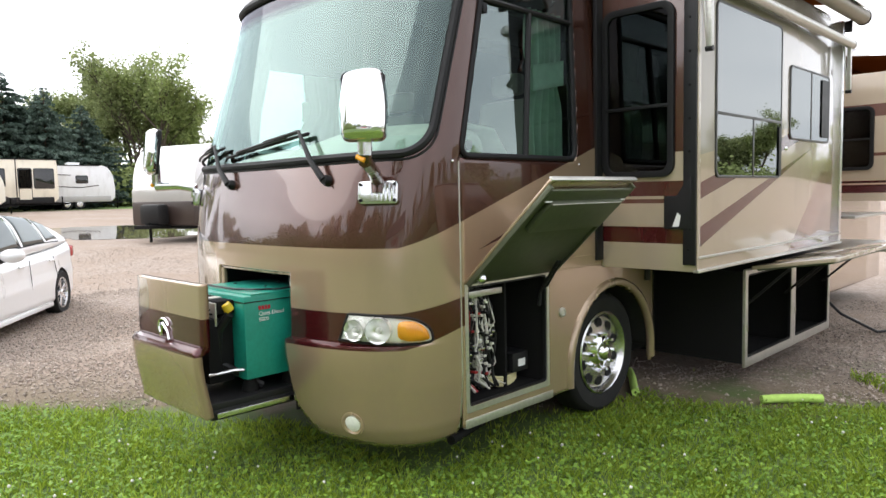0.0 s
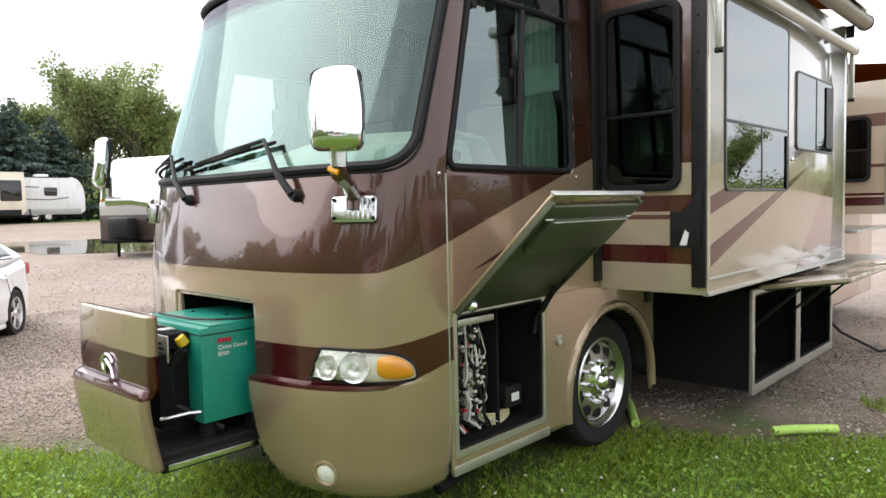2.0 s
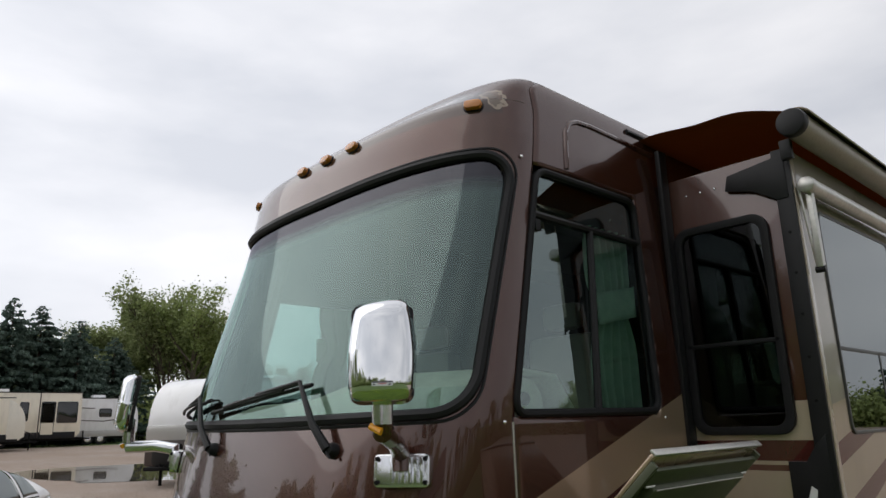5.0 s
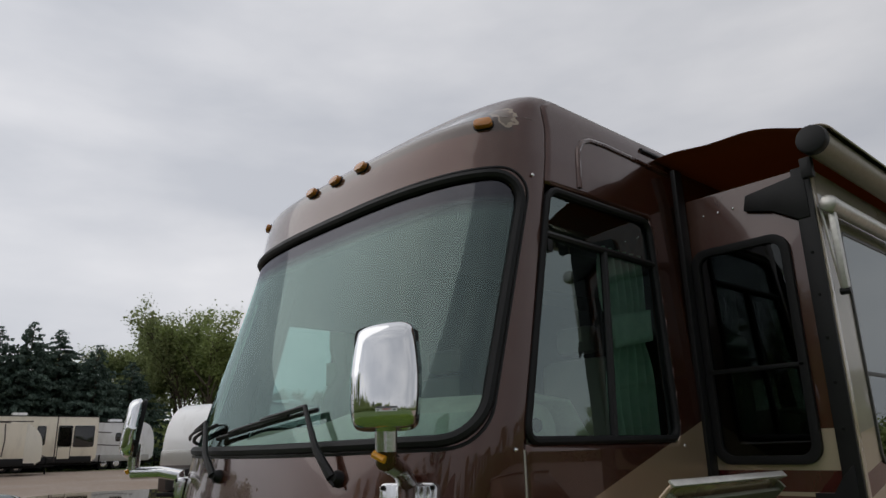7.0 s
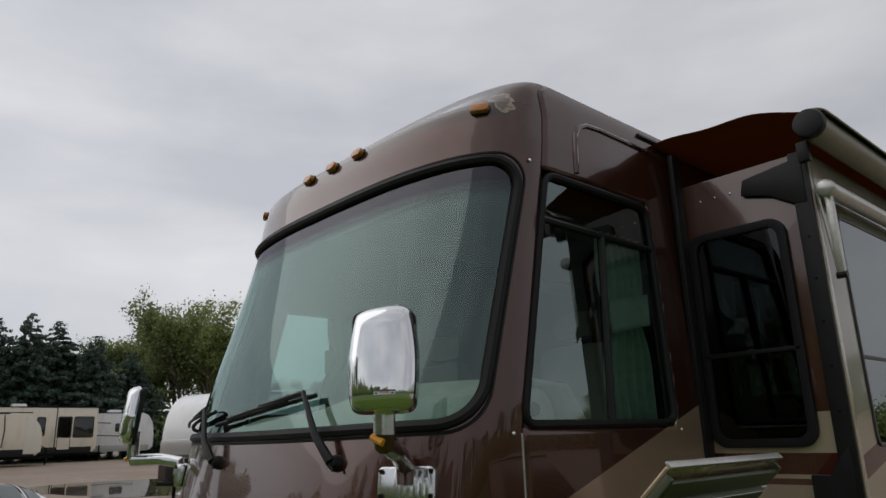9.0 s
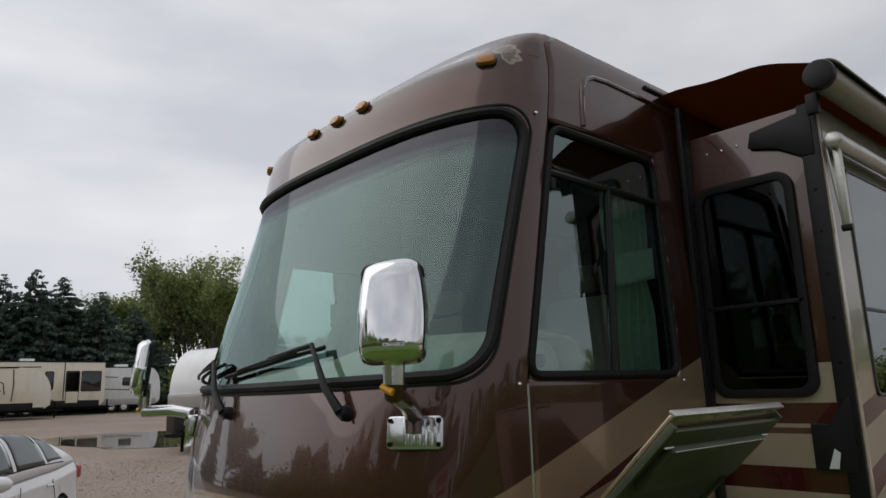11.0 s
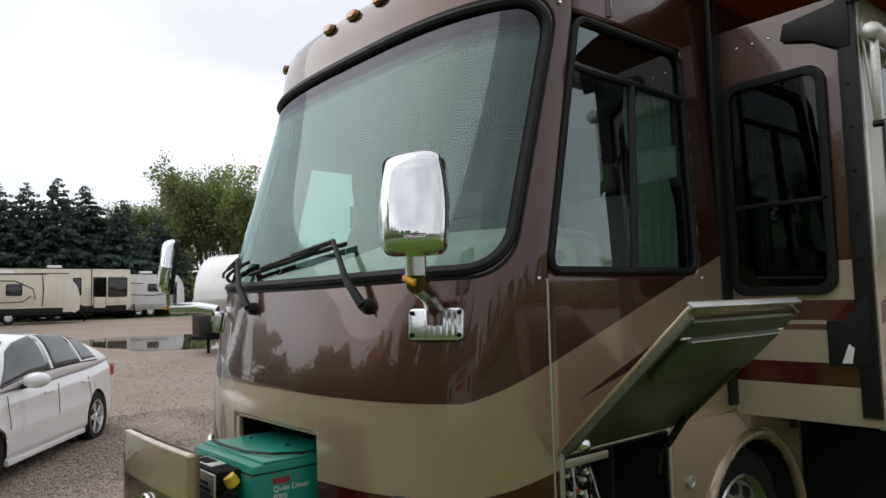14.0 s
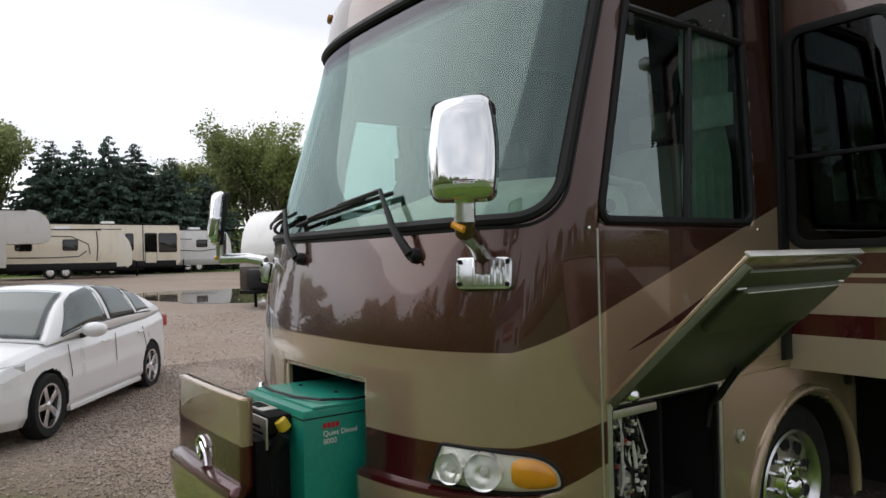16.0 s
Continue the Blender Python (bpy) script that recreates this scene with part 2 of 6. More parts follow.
M_FABRIC = cloth("brown_awning_fabric", (0.13, 0.055, 0.025), (0.22, 0.095, 0.035))
M_LAMP = simple("lamp_reflector", (0.93, 0.93, 0.88), 0.3, 0.25, grain=40, vary=0.1, bump=0.3, dist=0.01)
M_BOWL = simple("lamp_bowl", (0.95, 0.95, 0.92), 0.22, 0.7, grain=30, vary=0.06, bump=0.25, dist=0.006)
M_SEAT = simple("taupe_upholstery", (0.20, 0.20, 0.17), 0.8, grain=200, bump=0.3)
M_YELLOW = simple("yellow_plastic", (0.7, 0.5, 0.03), 0.4)
M_WIREW, M_WIRER, M_HOSE = simple("white_cable", (0.7, 0.68, 0.62), 0.5), simple("red_cable", (0.35, 0.02, 0.02), 0.5), simple("yellow_hose", (0.6, 0.55, 0.3), 0.6)
M_PAPER = simple("white_label", (0.75, 0.75, 0.74), 0.6, vary=0.04)
M_RED = simple("red_print", (0.5, 0.01, 0.03), 0.5)

for black in (M_BLACK, M_RUBBER, M_TYRE):
    black.node_tree.nodes["Principled BSDF"].inputs["Specular IOR Level"].default_value = 0.25
# gloss cut too, so bays and underside stay as black as deep shade
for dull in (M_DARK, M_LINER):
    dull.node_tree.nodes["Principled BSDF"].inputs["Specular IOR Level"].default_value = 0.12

# ---- builders ----
class Geo:
    """Vertices and faces of one mesh."""
    def __init__(self):
        self.v, self.f = [], []

    def add(self, vs, fs):
        k = len(self.v)
        self.v += [tuple(p) for p in vs]
        self.f += [tuple(i + k for i in f) for f in fs]
        return self

    def box(self, lo, hi, m=None):
        (a, b, c), (d, e, g) = lo, hi
        vs = [Vector(p) for p in ((a, b, c), (d, b, c), (d, e, c), (a, e, c), (a, b, g), (d, b, g), (d, e, g), (a, e, g))]
        if m:
            vs = [m @ p for p in vs]
        return self.add(vs, [(3, 2, 1, 0), (4, 5, 6, 7), (0, 1, 5, 4), (1, 2, 6, 5), (2, 3, 7, 6), (3, 0, 4, 7)])

    def tube(self, pts, r, n=8, closed=False, caps=True, flat=None):
        """A tube along points; flat: (direction, factor) squashes its section."""
        pts = [Vector(p) for p in pts]
        k = len(pts)
        rs = r if isinstance(r, (list, tuple)) else [r] * k
        vs, last = [], None
        for i, p in enumerate(pts):
            a = pts[(i - 1) % k] if closed or i else p
            b = pts[(i + 1) % k] if closed or i < k - 1 else p
            d = (b - a).normalized()
            if last is None:
                last = d.orthogonal()
            s = (last - d * last.dot(d)).normalized()
            last, u = s, d.cross(s)
            for j in range(n):
                w = math.tau * j / n
                vs.append(p + (s * math.cos(w) + u * math.sin(w)) * rs[i])
        fs = []
        for i in range(k if closed else k - 1):
            for j in range(n):
                a, b = i * n, ((i + 1) % k) * n
                fs.append((a + j, a + (j + 1) % n, b + (j + 1) % n, b + j))
        if caps and not closed:
            fs += [tuple(reversed(range(n))), tuple(range((k - 1) * n, k * n))]
        return self.add(vs, fs)

    def lathe(self, prof, m, n=32):
        """Turns (radius, height) pairs round m's z axis."""
        vs, fs, k = [], [], len(prof)
        for j in range(n):
            w = math.tau * j / n
            vs += [m @ Vector((r * math.cos(w), r * math.sin(w), h)) for r, h in prof]
        for j in range(n):
            for i in range(k - 1):
                a, b = j * k + i, ((j + 1) % n) * k + i
                fs.append((a, b, b + 1, a + 1))
        return self.add(vs, fs)

    def plate(self, outline, m, depth):
        """A flat outline in m's xy plane, thick along its z."""
        n = len(outline)
        vs = [m @ Vector((u, v, 0)) for u, v in outline] + [m @ Vector((u, v, depth)) for u, v in outline]
        return self.add(vs, [tuple(reversed(range(n))), tuple(range(n, 2 * n))] + [(i, (i + 1) % n, n + (i + 1) % n, n + i) for i in range(n)])

    def ring(self, outer, inner, m, depth):
        n = len(outer)
        vs = [m @ Vector((u, v, d)) for o, d in ((outer, 0), (inner, 0), (inner, depth), (outer, depth)) for u, v in o]
        fs = []
        for q in range(4):
            for i in range(n):
                j = (i + 1) % n
                a, b = q * n, ((q + 1) % 4) * n
                fs.append((a + i, a + j, b + j, b + i))
        return self.add(vs, fs)

    def grid(self, fn, nu, nv, keep=None):
        vs = [fn(i / nu, j / nv) for j in range(nv + 1) for i in range(nu + 1)]
        fs = [(j * (nu + 1) + i, j * (nu + 1) + i + 1, (j + 1) * (nu + 1) + i + 1, (j + 1) * (nu + 1) + i) for j in range(nv) for i in range(nu) if keep is None or keep((i + 0.5) / nu, (j + 0.5) / nv)]
        return self.add(vs, fs)


def rr(w, h, r, n=5, cx=0.0, cy=0.0):
    """A rectangle with rounded corners."""
    return [(cx + sx * (w / 2 - r) + r * math.cos(q), cy + sy * (h / 2 - r) + r * math.sin(q)) for sx, sy, q0 in ((1, 1, 0), (-1, 1, 90), (-1, -1, 180), (1, -1, 270)) for q in [radians(q0 + 90 * i / n) for i in range(n + 1)]]


def part(name, geo, material, parent=None, label="", bevel=0.0, solid=0.0, smooth=True):
    """One mesh object, a child of parent."""
    me = bpy.data.meshes.new(name)
    if isinstance(geo, Geo):
        me.from_pydata(geo.v, [], geo.f)
    else:
        geo.to_mesh(me); geo.free()
    if bevel or isinstance(geo, Geo):
        bm = bmesh.new(); bm.from_mesh(me)
        loose = [v for v in bm.verts if not v.link_faces]
        bmesh.ops.delete(bm, geom=loose, context="VERTS")
        bmesh.ops.recalc_face_normals(bm, faces=bm.faces)
        if bevel:
            bmesh.ops.bevel(bm, geom=[e for e in bm.edges if len(e.link_faces) == 2 and e.calc_face_angle() > 0.6], offset=bevel, segments=2, affect="EDGES", profile=0.6)
        bm.to_mesh(me); bm.free()
    if smooth:
        me.polygons.foreach_set("use_smooth", [True] * len(me.polygons))
        me.set_sharp_from_angle(angle=radians(38))
    me.materials.append(material)
    ob = new(name, me)
    if parent:
        ob.parent = parent
    if label:
        ob["label"] = label
    if solid:
        s = ob.modifiers.new("thickness", "SOLIDIFY"); s.thickness, s.offset = solid, 0
    return ob


def thing(name, label, category, group="", kind="", at=(0, 0, 0)):
    ob = new(name)
    ob.location, ob.empty_display_size = at, 0.2
    return tagged(ob, label, category, group, kind)


X_AX = Matrix(((0, 0, 1, 0), (1, 0, 0, 0), (0, 1, 0, 0), (0, 0, 0, 1)))      # plate in the y-z plane, facing +x
Y_AX = Matrix(((1, 0, 0, 0), (0, 0, -1, 0), (0, 1, 0, 0), (0, 0, 0, 1)))     # plate in the x-z plane, facing -y


def on_x(x, y=0.0, z=0.0):
    return Matrix.Translation((x, y, z)) @ X_AX


def on_y(y, x=0.0, z=0.0):
    return Matrix.Translation((x, y, z)) @ Y_AX


# ---- ground ----
def height(x, y):
    """The yard climbs gently away from the coach."""
    return float(np.interp(-x, [-0.5, 6.5, 17, 44, 62, 90], [0.0, 0.1, 0.45, 1.12, 1.5, 1.6]))


def ground_material():
    m = Nodes("yard_ground")
    x, y, z = m.xyz()
    big, mid, fine = m.noise(0.35, 5), m.noise(3.0, 6, 0.65), m.noise(45, 5, 0.7)
    vor = m.n.new("ShaderNodeTexVoronoi"); vor.inputs["Scale"].default_value = 34.0; m.l.new(m.co, vor.inputs["Vector"])
    stone = m.mix(vor.outputs["Color"], (0.14, 0.105, 0.085), (0.53, 0.44, 0.37))
    gravel = m.mix(m.step(big, 0.35, 0.65), stone, m.mix(m.step(fine, 0.3, 0.7), (0.17, 0.125, 0.095), (0.42, 0.325, 0.255)))
    gravel = m.mix(m.math("MULTIPLY", m.step(mid, 0.5, 0.7), 0.55), gravel, (0.25, 0.18, 0.125))
    grass = m.mix(fine, (0.045, 0.08, 0.018), (0.11, 0.17, 0.035))
    # distance beyond the lawn's edge, softened by noise
    edge = m.math("ADD", m.math("MULTIPLY", m.math("ADD", x, 2.5), 0.90), -0.95)
    left = m.math("ADD", m.math("MULTIPLY", m.math("ADD", x, 2.5), 0.62), -0.95)
    edge = m.math("MINIMUM", m.math("MAXIMUM", edge, left), m.math("ADD", m.math("MULTIPLY", m.math("SUBTRACT", x, 2.7), 0.5), 3.75))
    d = m.math("ADD", m.math("SUBTRACT", y, edge), m.math("MULTIPLY", m.math("SUBTRACT", mid, 0.5), 1.8))
    c = m.mix(m.step(d, -0.25, 0.3), grass, m.mix(m.step(d, 0.2, 1.6), m.mix(fine, (0.10, 0.075, 0.045), (0.2, 0.155, 0.09)), gravel))
    patch = m.math("MULTIPLY", m.step(m.noise(0.9, 5, 0.6), 0.52, 0.62), m.math("MULTIPLY", m.step(d, 2.6, 0.4), m.step(x, 0.5, 2.0)))
    c = m.mix(patch, c, grass)
    far = m.math("MULTIPLY", m.step(x, -46.0, -47.5), 1.0)
    c = m.mix(far, c, m.mix(fine, (0.10, 0.17, 0.04), (0.2, 0.3, 0.08)))
    m.set(Base_Color=c, Roughness=0.85)
    m.bump(m.math("ADD", m.math("MULTIPLY", vor.outputs["Distance"], 0.6), fine), 0.5, 0.012)
    return m.mat


def build_ground():
    xs = np.concatenate([np.linspace(-400, -70, 12), np.linspace(-64, -12, 40), np.linspace(-11, 9, 81), np.linspace(12, 60, 14), np.linspace(90, 400, 8)])
    ys = np.concatenate([np.linspace(-400, -40, 10), np.linspace(-34, -6, 15), np.linspace(-5, 12, 69), np.linspace(14, 60, 24), np.linspace(80, 400, 9)])
    g = Geo()
    for y in ys:
        for x in xs:
            near = max(0.0, 1 - abs(x) / 25)
            g.v.append((x, y, height(x, y) + near * (0.02 * noise.noise((x * 0.8, y * 0.8, 3)) + 0.008 * noise.noise((x * 4, y * 4, 1)))))
    n = len(xs)
    g.f = [(j * n + i, j * n + i + 1, (j + 1) * n + i + 1, (j + 1) * n + i) for j in range(len(ys) - 1) for i in range(n - 1)]
    tagged(part("ground", g, ground_material()), "wet gravel yard with a mown lawn edge", "ground", kind="structure")


build_ground()

# ---- motorhome: shape of the front ----
HALF = 1.27


def glide(z, zs, ys):
    """A smooth monotone curve through the points."""
    h, d = np.diff(zs), np.diff(ys) / np.diff(zs)
    m = np.concatenate([[d[0]], np.where(d[:-1] * d[1:] > 0, 2 * d[:-1] * d[1:] / (d[:-1] + d[1:] + 1e-12), 0), [d[-1]]])
    i = int(np.clip(np.searchsorted(zs, z) - 1, 0, len(h) - 1))
    t = min(max((z - zs[i]) / h[i], 0.0), 1.0)
    return float((1 + 2 * t) * (1 - t) ** 2 * ys[i] + t * (1 - t) ** 2 * h[i] * m[i] + t * t * (3 - 2 * t) * ys[i + 1] + t * t * (t - 1) * h[i] * m[i + 1])


def front_y(z):
    return float(glide(z, [0.22, 0.27, 0.34, 0.5, 0.83, 0.852, 0.862, 1.3, 1.8, 3.15, 3.46, 3.53, 3.60, 3.653, 3.70], [0.16, 0.08, 0.035, 0.0, -0.05, -0.045, 0.0, 0.005, 0.09, 0.5, 0.565, 0.66, 0.765, 0.805, 0.915]))


def seam_y(z):
    return float(np.interp(z, [0, 1.9, 3.15, 3.46, 3.6, 3.7], [0.66, 0.66, 0.95, 1.01, 1.0, 1.15]))


def half_width(z):
    return float(np.interp(z, [0.22, 0.27, 0.36, 0.6, 2.0, 3.3, 3.53, 3.6, 3.653, 3.68, 3.70], [1.16, 1.22, 1.25, 1.27, 1.27, 1.225, 1.205, 1.197, 1.185, 1.13, 1.05]))


_rows = {}


def row(z):
    """The outline of the front at one height: arc lengths and points."""
    key = round(z, 4)
    if key not in _rows:
        w, y0, d = half_width(z), front_y(z), seam_y(z) - front_y(z)
        th = np.sign(np.linspace(-1, 1, 1601)) * np.abs(np.linspace(-1, 1, 1601)) ** 1.5 * math.pi / 2
        x = w * np.sign(np.sin(th)) * np.abs(np.sin(th)) ** (2 / 3)
        y = y0 + d * (1 - np.abs(np.cos(th)) ** (2 / 3))
        s = np.concatenate([[0], np.cumsum(np.hypot(np.diff(x), np.diff(y)))])
        s -= s[-1] / 2
        _rows[key] = (s, x, y)
    return _rows[key]


def on_front(s, z, off=0.0):
    """The point at arc length s from the middle, at height z, off metres proud of the skin."""
    a, x, y = row(z)
    p = Vector((np.interp(s, a, x), np.interp(s, a, y), z))
    if off:
        e = 0.01
        q = Vector((np.interp(s + e, a, x) - np.interp(s - e, a, x), np.interp(s + e, a, y) - np.interp(s - e, a, y), 0))
        a2, x2, y2 = row(z + e)
        u = Vector((np.interp(s, a2, x2), np.interp(s, a2, y2), z + e)) - p
        p = p + q.cross(u).normalized() * off
    return p


def arc_of(x, z):
    a, xs, _ = row(z)
    return float(np.interp(x, xs, a))


def reach(z):
    return float(row(z)[0][-1])


WS_R = 0.17


def ws_limits(z):
    return reach(z) - float(np.interp(z, [1.9, 3.1], [0.215, 0.115]))


def ws_inside(s, z, grow=0.0):
    du = ws_limits(z) - abs(s) + grow
    zb = 1.905 + 0.02 * (s / 1.4) ** 2
    dz = min(z - zb, 3.185 - z) + grow
    if du <= 0 or dz <= 0:
        return False
    return not (du < WS_R and dz < WS_R and (WS_R - du) ** 2 + (WS_R - dz) ** 2 > WS_R ** 2)


def ws_contour(inset, off):
    """Points round the windshield's edge."""
    pts = []
    zb, zt, r = 1.905 + inset, 3.185 - inset, WS_R
    def at(side, gap, z):
        return on_front(side * (ws_limits(min(max(z, 1.9), 3.15)) - inset - gap), z, off)
    lim = ws_limits(zb)
    for i in range(41):
        s = (-1 + 2 * i / 40) * (lim - inset - r)
        pts.append(on_front(s, zb + 0.02 * (s / 1.4) ** 2, off))
    for i in range(1, 9):
        q = math.pi / 2 * i / 8
        pts.append(at(1, r - r * math.sin(q), zb + 0.015 + r - r * math.cos(q)))
    for i in range(1, 20):
        z = zb + r + (zt - zb - 2 * r) * i / 20
        pts.append(at(1, 0, z))
    for i in range(9):
        q = math.pi / 2 * i / 8
        pts.append(at(1, r - r * math.cos(q), zt - r + r * math.sin(q)))
    lim = ws_limits(zt - 0.02)
    for i in range(1, 41):
        pts.append(on_front((1 - 2 * i / 40) * (lim - inset - r), zt, off))
    for i in range(1, 9):
        q = math.pi / 2 * i / 8
        pts.append(at(-1, r - r * math.sin(q), zt - r + r * math.cos(q)))
    for i in range(1, 20):
        z = zt - r - (zt - zb - 2 * r) * i / 20
        pts.append(at(-1, 0, z))
    for i in range(8):
        q = math.pi / 2 * i / 8
        pts.append(at(-1, r - r * math.cos(q), zb + 0.015 + r - r * math.sin(q)))
    return pts


def patch_on_front(outline, off0, off1, rings=6):
    """A bulged pane that follows the front's skin; outline in (arc, height)."""
    g, n = Geo(), len(outline)
    cs, cz = sum(p[0] for p in outline) / n, sum(p[1] for p in outline) / n
    vs = [on_front(cs, cz, off1)]
    for k in range(1, rings + 1):
        f = k / rings
        o = off1 + (off0 - off1) * f ** 4
        vs += [on_front(cs + (s - cs) * f, cz + (z - cz) * f, o) for s, z in outline]
    vs += [on_front(s, z, -0.01) for s, z in outline]
    fs = [(0, 1 + i, 1 + (i + 1) % n) for i in range(n)]
    for k in range(rings):
        a, b = 1 + k * n, 1 + (k + 1) * n
        fs += [(a + i, b + i, b + (i + 1) % n, a + (i + 1) % n) for i in range(n)]
    return g.add(vs, fs)


OPEN_L, OPEN_R, OPEN_T = -0.40, 0.455, 1.25       # the hole for the generator drawer


def build_front(rv):
    zs = sorted(set([0.22, 0.245, 0.27, 0.3, 0.34, 0.83, 0.842, 0.852, 0.862, OPEN_T, 3.53, 3.56, 3.59, 3.62, 3.64, 3.653, 3.662, 3.671, 3.68, 3.69, 3.70] + [round(0.36 + 0.02 * i, 3) for i in range(158)]))
    zs = [z for i, z in enumerate(zs) if i == 0 or z - zs[i - 1] > 0.004]
    cols = 170
    g = Geo()
    for z in zs:
        L = reach(z)
        sl, sr = arc_of(OPEN_L, z), arc_of(OPEN_R, z)
        for i in range(cols + 1):
            s = -L + 2 * L * i / cols
            if z <= OPEN_T and abs(s - sl) <= L / cols:
                s = sl
            if z <= OPEN_T and abs(s - sr) <= L / cols:
                s = sr
            g.v.append(tuple(on_front(s, z)))
    n = cols + 1
    for j in range(len(zs) - 1):
        zm = (zs[j] + zs[j + 1]) / 2
        L = reach(zm)
        for i in range(cols):
            s = -L + 2 * L * (i + 0.5) / cols
            x = (g.v[j * n + i][0] + g.v[j * n + i + 1][0]) / 2
            if zm < OPEN_T and OPEN_L - max(0, 0.47 - zm) * 0.7 < x < OPEN_R + max(0, 0.47 - zm) * 0.7:
                continue
            if ws_inside(s, zm, -0.03):
                continue
            g.f.append((j * n + i, j * n + i + 1, (j + 1) * n + i + 1, (j + 1) * n + i))
    part("front_cap", g, M_COACH, rv, "brown over gold front cap with maroon belt", solid=0.012)
    # windshield and its rubber
    w = Geo()
    nz, nc = 60, 90
    for j in range(nz + 1):
        z = 1.89 + 1.31 * j / nz
        lim = ws_limits(z) + 0.01
        for i in range(nc + 1):
            w.v.append(tuple(on_front(-lim + 2 * lim * i / nc, z, -0.004)))
    for j in range(nz):
        for i in range(nc):
            zm = 1.89 + 1.31 * (j + 0.5) / nz
            lim = ws_limits(zm) + 0.01
            if ws_inside(-lim + 2 * lim * (i + 0.5) / nc, zm, -0.01):
                k = j * (nc + 1) + i
                w.f.append((k, k + 1, k + nc + 2, k + nc + 1))
    glassy = part("windshield", w, M_WSGLASS, rv, "curved green-tinted windshield")
    glassy.visible_shadow = False
    part("windshield_seal", Geo().tube(ws_contour(0.020, 0.004), 0.026, 8, True), M_RUBBER, rv, "black rubber windshield seal")
    band = Geo()
    for j in range(5):
        z = 3.03 + 0.145 * j / 4
        lim = ws_limits(z) - 0.05
        for i in range(61):
            band.v.append(tuple(on_front(-lim + 2 * lim * i / 60, z, -0.012)))
    band.f = [(j * 61 + i, j * 61 + i + 1, j * 61 + i + 62, j * 61 + i + 61) for j in range(4) for i in range(60)]
    sb = part("shade_band", band, M_DARKGLASS, rv, "dark tinted shade band")
    sb.visible_shadow = False
    part("windshield_seal", Geo().tube(ws_contour(-0.012, 0.006), 0.008, 6, True), M_BLACK, rv)


rv = thing("motorhome", "brown and gold motorhome with generator drawer and slide-outs open", "motorhome")
build_front(rv)

# ---- motorhome: sides, roof, window holes ----
def in_window(y, z, grow=0.0):
    lo = np.interp(z, [1.925, 3.145], [0.655, 0.965])
    return lo - grow < y < 1.862 + grow and 1.925 - grow < z < 3.138 + grow


def build_side(sign):
    """One long wall; the driver's side has more openings."""
    ys = [0.0, 0.04, 0.1] + [0.1 + 0.03 * i for i in range(1, 83)] + [2.6, 2.8, 3.0, 3.4, 3.8, 4.4, 5.0, 5.6, 6.4, 7.2, 8.0, 8.8, 9.6]
    zs = [0.30 + 0.03 * i for i in range(108)] + [3.55, 3.59, 3.62, 3.64, 3.653, 3.662, 3.671, 3.68, 3.69, 3.70]
    zs = sorted(zs)
    g = Geo()
    for z in zs:
        for y in ys:
            g.v.append((sign * half_width(max(z, 0.6)), seam_y(z) + y, z))
    n = len(ys)
    for j in range(len(zs) - 1):
        for i in range(n - 1):
            zm = (zs[j] + zs[j + 1]) / 2
            y = seam_y(zm) + (ys[i] + ys[i + 1]) / 2
            if in_window(y, zm, -0.002):
                continue
            if math.hypot(y - 2.36, zm - 0.42) < 0.565 or (1.80 < y < 2.92 and zm < 0.42):
                continue
            if sign > 0:
                if 0.70 < y < 1.50 and 0.41 < zm < 1.16:
                    continue
                if (2.2 < y < 5.4 and 1.22 < zm < 3.2) or (2.965 < y < 5.8 and zm < 1.25):
                    continue
            g.f.append((j * n + i, j * n + i + 1, (j + 1) * n + i + 1, (j + 1) * n + i))
    part("side_wall", g, M_COACH, rv, "brown and gold painted side wall", solid=0.02)


build_side(1)
build_side(-1)
# roof, rear and inner lining
roof = Geo()
for y in np.linspace(1.15, 10.3, 20):
    for x in np.linspace(-1.05, 1.05, 9):
        roof.v.append((x, y, 3.70 + 0.02 * (1 - (x / 1.05) ** 2)))
roof.f = [(j * 9 + i, j * 9 + i + 1, j * 9 + i + 10, j * 9 + i + 9) for j in range(19) for i in range(8)]
part("roof", roof, M_ROOF, rv, solid=0.02)
cap = Geo()
for j, (f, z) in enumerate([(1.0, 3.70), (0.9, 3.708), (0.6, 3.714), (0.0, 3.716)]):
    for i in range(41):
        p = on_front(-reach(3.70) + 2 * reach(3.70) * i / 40, 3.70)
        cap.v.append((p.x, p.y + (1.16 - p.y) * (1 - f), z))
cap.f = [(j * 41 + i, j * 41 + i + 1, (j + 1) * 41 + i + 1, (j + 1) * 41 + i) for j in range(3) for i in range(40)]
part("cap_top", cap, M_BROWN, rv, solid=0.01)
part("rear_wall", Geo().box((-1.25, 10.24, 0.35), (1.25, 10.28, 3.6)), M_BROWN, rv, bevel=0.008)
# underside shadow painted into the chassis by its near-black colour
part("chassis", Geo().box((-1.15, 2.9, 0.32), (1.05, 10.2, 1.2)).box((-0.75, 0.75, 0.42), (0.6, 2.9, 1.2)), M_DARK, rv, "steel chassis with the shadow's black in its colour", bevel=0.01)
part("floor_deck", Geo().box((-1.24, 0.5, 1.28), (1.24, 10.2, 1.34)), M_LINER, rv)

